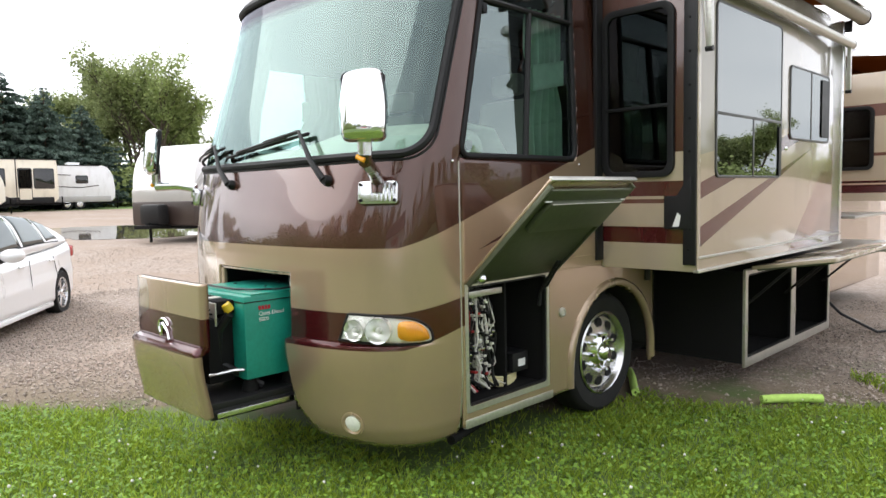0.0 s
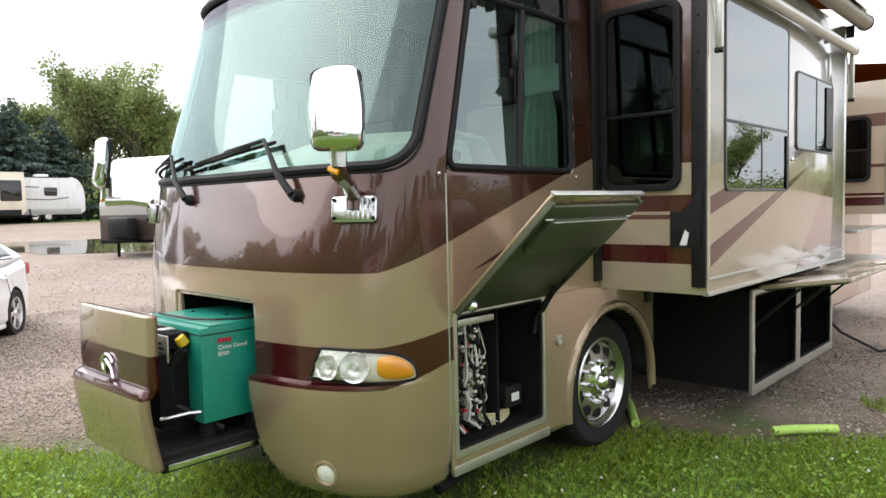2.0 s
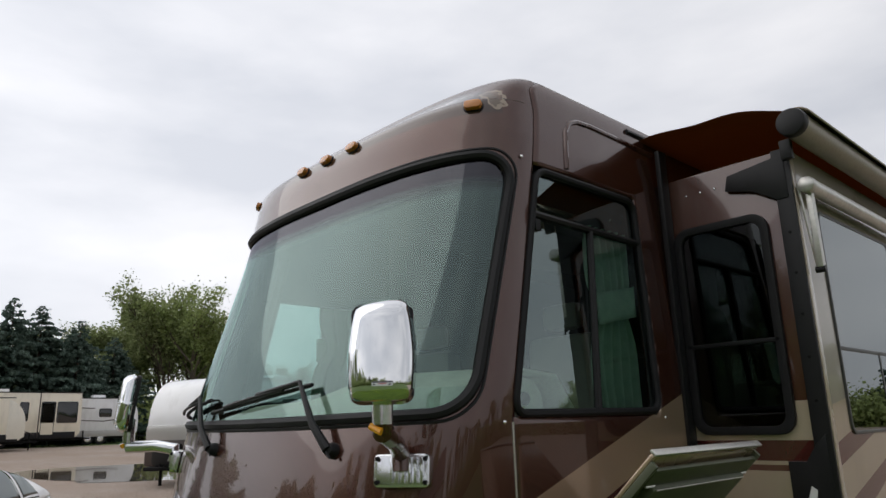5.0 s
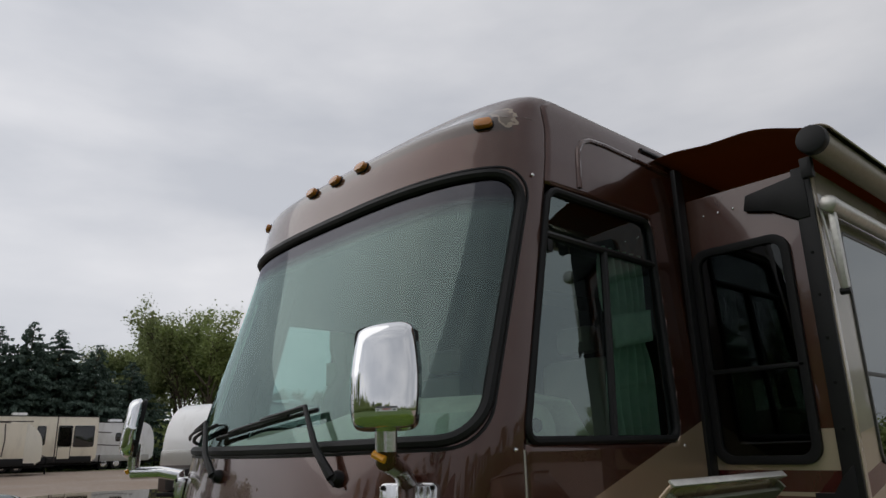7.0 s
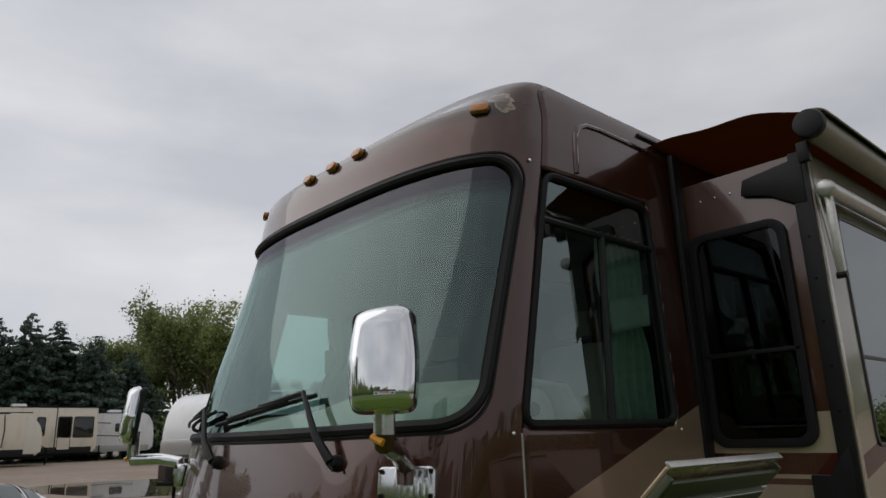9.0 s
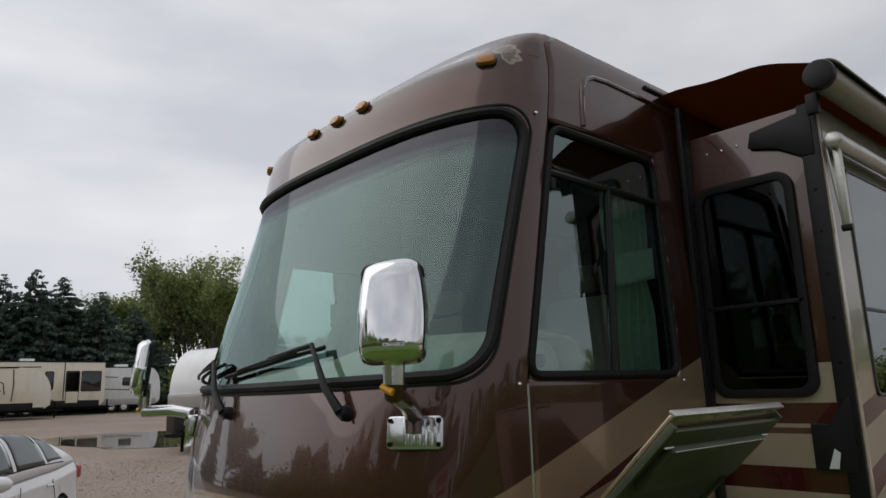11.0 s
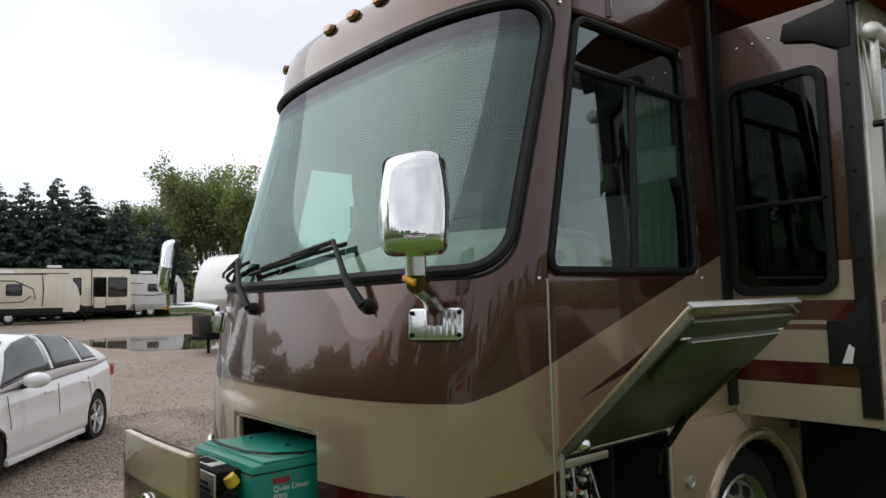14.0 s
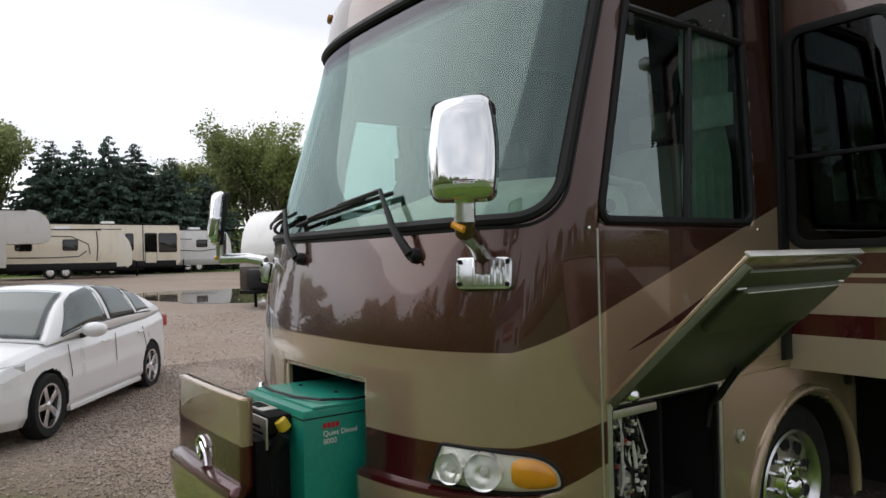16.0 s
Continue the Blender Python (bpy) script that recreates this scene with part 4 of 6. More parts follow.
for k in range(70):
    y, z = 0.77 + 0.28 * rng.random(), 0.5 + 0.52 * rng.random()
    part("connector", Geo().box((1.10, y, z), (1.15 + 0.03 * rng.random(), y + 0.025, z + 0.016)), (M_WIREW, M_RIM, M_BLACK, M_WIREW, M_BLACK, M_WIREW, M_RIM, M_WIREW, M_WIRER)[k % 9], bay, bevel=0.004)
part("junction_tray", Geo().box((1.02, 0.78, 1.06), (1.18, 1.15, 1.10)), M_ALU, bay, bevel=0.006)
for k in range(4):
    part("hose_coil", Geo().tube([(1.08 + 0.06 * math.sin(q), 1.22 + 0.16 * math.cos(q), 0.435 + 0.018 * k + 0.01 * math.sin(3 * q)) for q in np.linspace(0, math.tau, 24, endpoint=False)], 0.010, 6, True), M_HOSE, bay)


def hatch_frame(hinge_x, hinge_z, out_x, out_z):
    """Plane of a lifted door: local x along the coach, y away from the hinge, z the outer face."""
    d = Vector((out_x - hinge_x, 0, out_z - hinge_z))
    v = d.normalized()
    u = Vector((0, 1, 0))
    w = v.cross(u)
    return Matrix((( u.x, v.x, w.x, hinge_x), (u.y, v.y, w.y, 0), (u.z, v.z, w.z, hinge_z), (0, 0, 0, 1))), d.length


hm, hl = hatch_frame(1.285, 1.165, 1.93, 1.77)
hatch = part("bay_hatch", Geo().plate(rr(0.87, hl, 0.02, 3, 1.105, hl / 2), hm @ pose(0, 0, 0.0), 0.018), M_GOLD, rv, "lifted bay hatch, gold outside, grass reflection coloured into the inside", bevel=0.006)
part("liner", Geo().plate(rr(0.83, hl - 0.10, 0.03, 3, 1.105, hl / 2 - 0.03), hm @ pose(0, 0, -0.012), 0.012), M_INNER, hatch, "inner skin with the grass's green reflection in its colour", bevel=0.004)
part("stiffener", Geo().plate(rr(0.74, 0.24, 0.02, 3, 1.125, hl - 0.25), hm @ pose(0, 0, -0.05), 0.04), M_INNER, hatch, bevel=0.012)
part("lip", Geo().box((0.665, hl - 0.004, -0.004), (1.545, hl + 0.006, 0.024), hm), M_ALU, hatch, "thin bright lower lip", bevel=0.002)
part("step", Geo().box((0.70, hl - 0.135, -0.03), (1.535, hl - 0.05, -0.012), hm), M_INNER, hatch, bevel=0.006)
part("step_edge", Geo().tube([hm @ Vector((y, hl - 0.135, -0.031)) for y in (0.71, 1.53)], 0.005, 6), M_ALU, hatch, "bright folded edge")
part("stiffener_edge", Geo().tube([hm @ Vector((y, hl - 0.135 - 0.005, -0.046)) for y in (0.77, 1.48)], 0.005, 6), M_ALU, hatch, "bright folded edge")
for y in (0.672, 1.52):
    part("edge_channel", Geo().box((y, 0.02, -0.03), (y + 0.018, hl - 0.03, 0.0), hm), M_INNER, hatch, bevel=0.003)
part("latch", Geo().lathe([(0, 0.03), (0.02, 0.028), (0.032, 0.012), (0.034, 0)], hm @ pose(0.76, 0.07, -0.012, 180, 0, 0), 16), M_CHROME, hatch)
for y in (1.46, 1.43):
    part("gas_strut", Geo().tube([hm @ Vector((y, 0.16, -0.03)), (1.245, y + 0.05, 1.04), (1.24, y + 0.03, 0.94)], [0.012, 0.014, 0.012], 8), M_BLACK, hatch, "black gas strut")
part("drain_pipe", Geo().tube([(1.16, 0.95, 0.25), (1.20, 0.62, 0.22)], 0.032, 12), M_DARK, rv, "grey exhaust pipe end")

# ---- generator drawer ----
# opening walls near black, standing for the shade inside
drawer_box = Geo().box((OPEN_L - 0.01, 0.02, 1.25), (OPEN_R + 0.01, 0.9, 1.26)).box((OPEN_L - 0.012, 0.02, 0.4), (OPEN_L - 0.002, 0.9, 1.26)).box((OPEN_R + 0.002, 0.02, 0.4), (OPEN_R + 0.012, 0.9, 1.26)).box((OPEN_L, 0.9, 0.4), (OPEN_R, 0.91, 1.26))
part("drawer_opening", drawer_box, M_DARK, rv, "generator opening in the front cap, shade in its colour")
part("opening_jamb", Geo().box((OPEN_L - 0.002, 0.008, 0.5), (OPEN_L + 0.045, 0.03, 1.25)).box((OPEN_L, 0.008, 1.235), (OPEN_R, 0.03, 1.252)), M_GOLD, rv, bevel=0.003)
gen = part("generator", Geo().box((-0.33, -0.25, 0.62), (0.355, 0.46, 1.125)), M_TEAL, rv, "teal enamelled diesel generator", bevel=0.014)
part("lid", Geo().box((-0.325, -0.20, 1.12), (0.35, 0.45, 1.136)), M_TEAL, gen, bevel=0.006)
part("lid_seam", Geo().box((-0.333, -0.253, 1.085), (0.358, 0.455, 1.09)), M_BLACK, gen)
for x, y in ((-0.2, 0.0), (0.1, 0.05), (0.25, 0.3), (-0.05, 0.25)):
    part("lid_bolt", Geo().lathe([(0, 0.008), (0.01, 0.006), (0.012, 0)], pose(x, y, 1.136), 8), M_BLACK, gen)
part("lid_cable", Geo().tube([(-0.3, -0.16, 1.142), (-0.1, -0.19, 1.148), (0.1, -0.17, 1.144), (0.28, -0.12, 1.15), (0.34, 0.0, 1.146), (0.345, 0.2, 1.15)], 0.007, 6), M_BLACK, gen)
part("hose_loop", Geo().tube([(0.27 + 0.05 * math.cos(q), 0.16, 1.19 + 0.045 * math.sin(q)) for q in np.linspace(-0.6, 3.8, 14)], 0.011, 8), M_BLACK, gen)
part("control_panel", Geo().box((-0.15, -0.36, 1.02), (0.24, -0.25, 1.10), pose(0, 0, 0)), M_DARK, gen, "grey control panel with meters", bevel=0.01)
part("meter", Geo().box((-0.10, -0.345, 1.098), (0.12, -0.265, 1.108)), M_ALU, gen, bevel=0.003)
part("panel_face", Geo().box((0.02, -0.372, 0.95), (0.23, -0.360, 1.09)), M_ALU, gen, "grey panel face with dark bars", bevel=0.004)
for k in range(4):
    part("print_bar", Geo().box((0.045, -0.376, 0.965 + 0.025 * k), (0.20 - 0.03 * (k % 2), -0.3725, 0.975 + 0.025 * k)), M_LINER, gen)
part("cross_bar", Geo().box((-0.30, -0.50, 0.925), (0.27, -0.455, 0.965)), M_BLACK, gen, bevel=0.006)
part("meter_face", Geo().box((-0.07, -0.335, 1.107), (0.05, -0.28, 1.111)), M_LINER, gen)
part("oil_cap", Geo().lathe([(0, 0.05), (0.026, 0.048), (0.03, 0.03), (0.032, 0)], pose(0.25, -0.29, 1.04, 30, 0, 0), 16), M_YELLOW, gen, "yellow oil filler cap")
part("engine_block", Geo().box((-0.30, -0.42, 0.60), (0.22, -0.25, 1.0)), M_DARK, gen, bevel=0.02)
part("front_post", Geo().tube([(0.27, -0.30, 1.02), (0.20, -0.34, 0.92), (0.19, -0.34, 0.66)], 0.028, 8).tube([(0.19, -0.34, 0.72), (0.31, -0.12, 0.56)], 0.024, 8), M_BLACK, gen)
part("cooling_pipe", Geo().tube([(0.22, -0.42, 0.66), (0.30, -0.3, 0.685), (0.32, -0.24, 0.68)], 0.012, 8), M_RIM, gen)
for k in range(5):
    part("wire_loom", Geo().tube([(0.2 - 0.07 * k, -0.3, 1.02), (0.22 - 0.06 * k, -0.36 - 0.01 * k, 0.97), (0.14 - 0.05 * k, -0.38, 0.9)], 0.007, 6), M_BLACK, gen)
tray = part("generator_tray", Geo().box((-0.40, -0.50, 0.50), (0.40, 0.5, 0.54)).box((-0.40, -0.50, 0.44), (-0.36, 0.9, 0.50)).box((0.36, -0.50, 0.44), (0.40, 0.9, 0.50)), M_BLACK, rv, "black steel slide tray", bevel=0.006)
part("rail", Geo().box((0.402, -0.48, 0.455), (0.42, 0.6, 0.485)), M_RIM, tray, bevel=0.003)
for k in range(3):
    part("mount", Geo().lathe([(0.05, 0), (0.045, 0.05), (0.03, 0.08), (0, 0.08)], pose(0.3, -0.2 + 0.28 * k, 0.54), 14), M_DARK, tray)
door = part("generator_door", Geo().grid(lambda u, v: on_front(arc_of(-0.425 + 0.86 * u, 0.47 + 0.765 * v), 0.47 + 0.765 * v) + Vector((0, -0.545, 0)), 24, 60), M_COACH, rv, "pulled-out front panel with maroon belt", solid=0.045)
em = part("emblem", Geo().tube([(-0.02 + 0.07 * math.cos(q), -0.575, 0.95 + 0.05 * math.sin(q)) for q in np.linspace(0.3, 4.6, 14)], 0.009, 6).tube([(-0.06, -0.575, 0.90), (-0.02, -0.58, 0.97), (0.03, -0.575, 0.93), (0.05, -0.575, 0.885)], 0.011, 6), M_CHROME, door, "chrome emblem")


def bars(x, y0, z0, w, h, material, parent, n=1):
    for k in range(n):
        part("print_bar", Geo().box((x, y0 + k * w * 1.25, z0), (x + 0.0015, y0 + k * w * 1.25 + w, z0 + h)), material, parent)


def lettering(text, size, m, material, parent):
    cu = bpy.data.curves.new("lettering", "FONT")
    cu.body, cu.size, cu.extrude = text, size, 0.0008
    ob = new("lettering", cu)
    bpy.context.view_layer.update()
    me = bpy.data.meshes.new_from_object(ob.evaluated_get(bpy.context.evaluated_depsgraph_get()))
    bpy.data.objects.remove(ob)
    me.materials.append(material)
    o = new("lettering", me)
    o.parent, o.matrix_local = parent, m
    return o


bars(0.356, -0.155, 1.035, 0.017, 0.024, M_RED, gen, 4)
lettering("Quiet Diesel", 0.034, on_x(0.3568, -0.155, 1.0), M_PAPER, gen)
lettering("8000", 0.034, on_x(0.3568, -0.155, 0.965), M_PAPER, gen)

# ---- front slide-out ----
M_FRAME = simple('grey_window_frame', (0.10, 0.10, 0.10), 0.4, 0.5)
SX, SY, SE_, SZ0, SZ1 = 2.01, 2.19, 5.40, 1.145, 3.31


def framed_window(parent, outer, m, material, label, splits=(), depth=0.02, frame=0.03, r=0.07, trim=None):
    """A framed, glazed window lying proud of a wall: outer = (w, h, cu, cv) in m's plane."""
    w, h, cu, cv = outer
    o, i = rr(w, h, r, 6, cu, cv), rr(w - 2 * frame, h - 2 * frame, max(0.01, r - frame * 0.6), 6, cu, cv)
    win = part("window", Geo().ring(o, i, m, depth), trim or M_RUBBER, parent, label, bevel=0.004)
    p = part("pane", Geo().plate(rr(w - 1.6 * frame, h - 1.6 * frame, max(0.01, r - frame * 0.6), 6, cu, cv), m @ pose(0, 0, 0.006), 0.004), material, win, smooth=False)
    for a, b, c, d in splits:
        part("mullion", Geo().box((min(a, c) - 0.011, min(b, d) - 0.011, 0.004), (max(a, c) + 0.011, max(b, d) + 0.011, depth), m), trim or M_RUBBER, win, bevel=0.003)
    return win


slide = part("slide_out", Geo().box((1.0, SY, SZ0), (SX, SE_, SZ1)), M_SLIDE, rv, "extended slide-out with cream, brown and maroon stripes", bevel=0.012)
# its end window: a flat black sheet behind the glass stands for the unlit room
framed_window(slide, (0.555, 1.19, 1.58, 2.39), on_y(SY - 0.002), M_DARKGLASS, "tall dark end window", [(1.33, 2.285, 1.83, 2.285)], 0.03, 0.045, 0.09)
part("room_shade_sheet", Geo().plate(rr(0.52, 1.15, 0.07, 5, 1.58, 2.39), on_y(SY - 0.001), 0.002), M_BLACK, slide)
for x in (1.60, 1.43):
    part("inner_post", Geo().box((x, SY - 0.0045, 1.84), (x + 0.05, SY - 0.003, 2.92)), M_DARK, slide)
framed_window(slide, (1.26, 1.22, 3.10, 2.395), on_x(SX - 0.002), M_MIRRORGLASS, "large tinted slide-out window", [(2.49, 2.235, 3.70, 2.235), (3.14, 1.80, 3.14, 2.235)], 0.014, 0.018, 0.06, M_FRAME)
# black sheets stand for the room's darkness on the long side too
part("room_shade_sheet", Geo().plate(rr(1.22, 1.18, 0.05, 5, 3.10, 2.395), on_x(SX - 0.001), 0.002), M_BLACK, slide)
part("open_screen", Geo().plate(rr(0.05, 0.40, 0.01, 3, 3.68, 2.0), on_x(SX + 0.012), 0.006), M_BLACK, slide)
framed_window(slide, (1.05, 0.62, 4.45, 2.42), on_x(SX - 0.002), M_MIRRORGLASS, "tinted sliding slide-out window", [(4.46, 2.12, 4.46, 2.72)], 0.014, 0.018, 0.06, M_FRAME)
part("room_shade_sheet", Geo().plate(rr(1.01, 0.58, 0.05, 5, 4.45, 2.42), on_x(SX - 0.001), 0.002), M_BLACK, slide)
part("open_screen", Geo().plate(rr(0.20, 0.52, 0.02, 3, 4.83, 2.42), on_x(SX + 0.012), 0.006), M_BLACK, slide)
part("flange", Geo().box((1.925, SY - 0.022, SZ0 + 0.05), (SX + 0.004, SY - 0.001, SZ1)), M_BLACK, slide, "black bolted edge flange", bevel=0.004)
bracket_low = [(1.79, 1.44), (1.99, 1.44), (1.99, 1.80), (1.93, 1.74), (1.88, 1.665), (1.79, 1.665)]
part("lower_bracket", Geo().plate(bracket_low, on_y(SY - 0.008), 0.02), M_BLACK, slide, bevel=0.004)
part("tag", Geo().plate([(1.855, 1.455), (1.90, 1.455), (1.915, 1.53), (1.89, 1.55)], on_y(SY - 0.030), 0.003), M_PAPER, slide)
bracket_top = [(1.65, 3.15), (1.80, 3.11), (1.93, 3.03), (1.99, 3.03), (1.99, 3.27), (1.93, 3.27), (1.67, 3.235)]
part("upper_bracket", Geo().plate(bracket_top, on_y(SY - 0.008), 0.02), M_BLACK, slide, bevel=0.004)
for k in range(9):
    part("flange_bolt", Geo().lathe([(0, 0.006), (0.007, 0.005), (0.009, 0)], on_y(SY - 0.022, 1.967, 1.3 + 0.22 * k), 8), M_DARK, slide)
for x in (1.40, 1.49, 1.58):
    part("flange_bolt", Geo().lathe([(0, 0.006), (0.006, 0.005), (0.008, 0)], on_y(SY - 0.0, x, 3.19), 8), M_CHROME, slide)
part("lower_rail", Geo().box((SX - 0.02, SY, SZ0 - 0.004), (SX + 0.02, SE_ + 0.02, SZ0 + 0.018)), M_ALU, slide, bevel=0.005)
part("bright_strip", Geo().box((SX - 0.004, SY + 0.02, 1.235), (SX + 0.012, SE_, 1.252)), M_ALU, slide, bevel=0.004)
part("end_trim", Geo().box((SX - 0.02, SE_ - 0.05, SZ0), (SX + 0.012, SE_ + 0.012, SZ1)), M_RIM, slide, "bright end trim", bevel=0.006)
part("corner_trim", Geo().box((SX - 0.006, SY + 0.0, SZ0), (SX + 0.008, SY + 0.045, SZ1)), M_CREAM, slide, bevel=0.004)
part("lock", Geo().lathe([(0, 0.012), (0.016, 0.011), (0.02, 0)], on_x(SX, 3.86, 2.03), 12), M_CHROME, slide)


def awning(parent, x, z, y0, y1, r, cap_material, tube_material, name, label):
    a = part(name, Geo().tube([(x, y0, z), (x, y1, z)], r, 20), tube_material, parent, label)
    for y, s in ((y0 - 0.025, 1), (y1 + 0.025, -1)):
        part("end_cap", Geo().lathe([(0, 0.03), (r * 0.85, 0.03), (r * 1.0, 0.026), (r * 1.06, 0.012), (r * 1.06, -0.02)], Matrix.Translation((x, y, z)) @ pose(0, 0, 0, 90 * s, 0, 0), 22), cap_material, a)
    return a


aw = awning(rv, 2.12, 3.365, 2.02, 5.60, 0.072, M_BLACK, simple("taupe_tube", (0.30, 0.26, 0.2), 0.4, 0.3), "slide_topper", "rolled slide topper awning with dark end caps")
part("cover", Geo().grid(lambda u, v: (2.12 + 0.10 * math.cos(0.3 + 2.5 * u), 2.04 + 3.54 * v, 3.36 + 0.10 * math.sin(0.3 + 2.5 * u)), 14, 2), plain_paint("taupe_cover", (0.32, 0.27, 0.2)), aw, solid=0.006)
fab = Geo().grid(lambda u, v: (1.14 + 0.98 * u, 2.04 + 3.5 * v, 3.56 - 0.10 * u + 0.05 * math.sin(math.pi * u) + (0.012 * math.sin(u * 11) if v < 0.02 else 0)), 24, 16)
part("fabric", fab, M_FABRIC, aw, "brown sagging topper fabric", solid=0.003)
for y in (2.12, 5.5):
    part("support", Geo().box((2.0, y - 0.02, 3.22), (2.06, y + 0.02, 3.33)), M_BLACK, aw, bevel=0.008)
a2 = awning(rv, 2.075, 3.085, 2.24, 5.42, 0.042, M_ALU, M_ALU, "window_awning", "rolled window awning with aluminium tube")
for y in (2.25, 5.40):
    arm_ = part("support_arm", Geo().box((2.05, y - 0.022, 2.64), (2.085, y + 0.022, 3.12)), M_ALU, a2, "aluminium folding arm", bevel=0.008)
    part("pivot", Geo().tube([(2.045, y, 3.11), (2.095, y, 3.11)], 0.019, 12), M_BLACK, arm_)
    part("pivot", Geo().tube([(2.04, y, 2.63), (2.09, y, 2.63)], 0.018, 12), M_BLACK, arm_)
    part("link", Geo().tube([(2.03, y - 0.05, 3.09), (2.05, y + 0.0, 2.64)], 0.008, 6), M_ALU, arm_)

# ---- storage boxes under the slide-out ----
for k, (y0, y1) in enumerate(((3.45, 4.60), (4.60, 5.70))):
    # shade below the slide-out is in the panels' near-black colour
    b_ = part("storage_bay", Geo().box((0.9, y0, 0.25), (1.83, y1, 0.27)), M_LINER, rv, "open storage bay below the slide-out, its shade in the colour")
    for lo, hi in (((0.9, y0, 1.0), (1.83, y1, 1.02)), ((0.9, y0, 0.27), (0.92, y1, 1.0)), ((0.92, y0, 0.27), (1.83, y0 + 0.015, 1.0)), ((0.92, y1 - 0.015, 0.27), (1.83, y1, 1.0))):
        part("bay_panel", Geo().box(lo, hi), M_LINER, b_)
    cy, w = (y0 + y1) / 2, y1 - y0
    part("bay_frame", Geo().ring(rr(w, 0.82, 0.01, 2, cy, 0.63), rr(w - 0.11, 0.70, 0.02, 2, cy, 0.645), on_x(1.83), 0.025), M_ALU, b_, "aluminium bay door frame", bevel=0.003)
    part("seal", Geo().ring(rr(w - 0.11, 0.70, 0.02, 2, cy, 0.645), rr(w - 0.14, 0.67, 0.02, 2, cy, 0.645), on_x(1.828), 0.02), M_RUBBER, b_)
    part("strike", Geo().box((1.85, y0 + 0.03, 0.52), (1.862, y0 + 0.05, 0.58)), M_RIM, b_, bevel=0.003)
    dm, dl = hatch_frame(1.86, 1.03, 2.50, 1.13)
    d_ = part("bay_hatch", Geo().plate(rr(w * 1.02 - 0.02, dl, 0.015, 3, cy + 0.10, dl / 2), dm, 0.032), M_CREAM, rv, "raised storage hatch held level", bevel=0.006)
    part("liner", Geo().plate(rr(w * 1.02 - 0.08, dl - 0.06, 0.02, 3, cy + 0.10, dl / 2), dm @ pose(0, 0, -0.014), 0.012), M_INNER, d_)
    for y in (y0 + 0.10, y1 - 0.1):
        part("gas_strut", Geo().tube([dm @ Vector((y, 0.3, -0.02)), (1.80, y + 0.03, 0.72)], 0.011, 8), M_BLACK, d_, "black gas strut")

# ---- rear slide-out and compartments ----
def rear_paint():
    m = Nodes("rear_slide_paint")
    x, y, z = m.xyz()
    def band(a, b):
        return m.math("MULTIPLY", m.math("GREATER_THAN", z, a), m.math("LESS_THAN", z, b))
    end = m.math("LESS_THAN", y, 7.52)
    c = m.mix(m.math("MULTIPLY", end, m.math("ADD", band(2.55, 2.70), band(2.07, 2.11))), CREAM, (0.14, 0.06, 0.045))
    c = m.mix(m.math("MULTIPLY", end, band(1.62, 1.72)), c, MAROON)
    c = m.mix(m.math("MULTIPLY", end, band(1.74, 1.77)), c, MAROON)
    return finish_paint(m, c, 0.15)


rs = part("rear_slide_out", Geo().box((1.0, 7.5, 1.52), (1.97, 9.6, 3.08)), rear_paint(), rv, "extended rear slide-out, cream with brown stripes", bevel=0.012)
framed_window(rs, (0.46, 0.78, 1.58, 2.29), on_y(7.498), M_DARKGLASS, "dark rear slide-out window", [(1.38, 2.28, 1.79, 2.28)], 0.03, 0.04, 0.08)
# flat black sheet in place of the dark room behind
part("room_shade_sheet", Geo().plate(rr(0.43, 0.75, 0.06, 5, 1.58, 2.29), on_y(7.499), 0.002), M_BLACK, rs)
part("edge_trim", Geo().box((1.955, 7.49, 1.52), (1.98, 7.53, 3.08)), M_ALU, rs, bevel=0.004)
a3 = awning(rv, 2.05, 3.16, 7.42, 9.7, 0.075, M_DARK, M_FABRIC, "slide_topper", "rolled brown rear slide topper")
part("fabric", Geo().grid(lambda u, v: (1.2 + 0.85 * u, 7.44 + 2.2 * v, 3.34 - 0.10 * u), 8, 4), M_FABRIC, a3, solid=0.003)
for z, x1 in ((1.36, 2.0), (1.02, 2.3)):
    part("bay_hatch", Geo().box((1.28, 6.0, z), (x1, 7.4, z + 0.03)), M_ALU, rv, "raised grey rear compartment hatch", bevel=0.005)
# not hollow: a black block stands for the shaded inside of the compartment
part("rear_compartment", Geo().box((1.1, 6.2, 0.42), (1.29, 7.45, 1.0)), M_BLACK, rv, "solid black box in place of an open compartment's shade", bevel=0.01)
part("rear_frame", Geo().ring(rr(1.2, 0.56, 0.02, 3, 6.82, 0.71), rr(1.1, 0.48, 0.02, 3, 6.82, 0.71), on_x(1.285), 0.02), M_ALU, rv)
cord = thing("power_cord", "black power cord hanging to the gravel", "cable")
part("cord", Geo().tube([(1.30, 6.3, 0.95), (1.5, 6.35, 0.55), (1.75, 6.5, 0.25), (2.05, 6.8, 0.03), (2.5, 7.6, 0.02), (3.2, 9.2, 0.02), (4.5, 11, 0.02)], 0.016, 8), M_BLACK, cord)

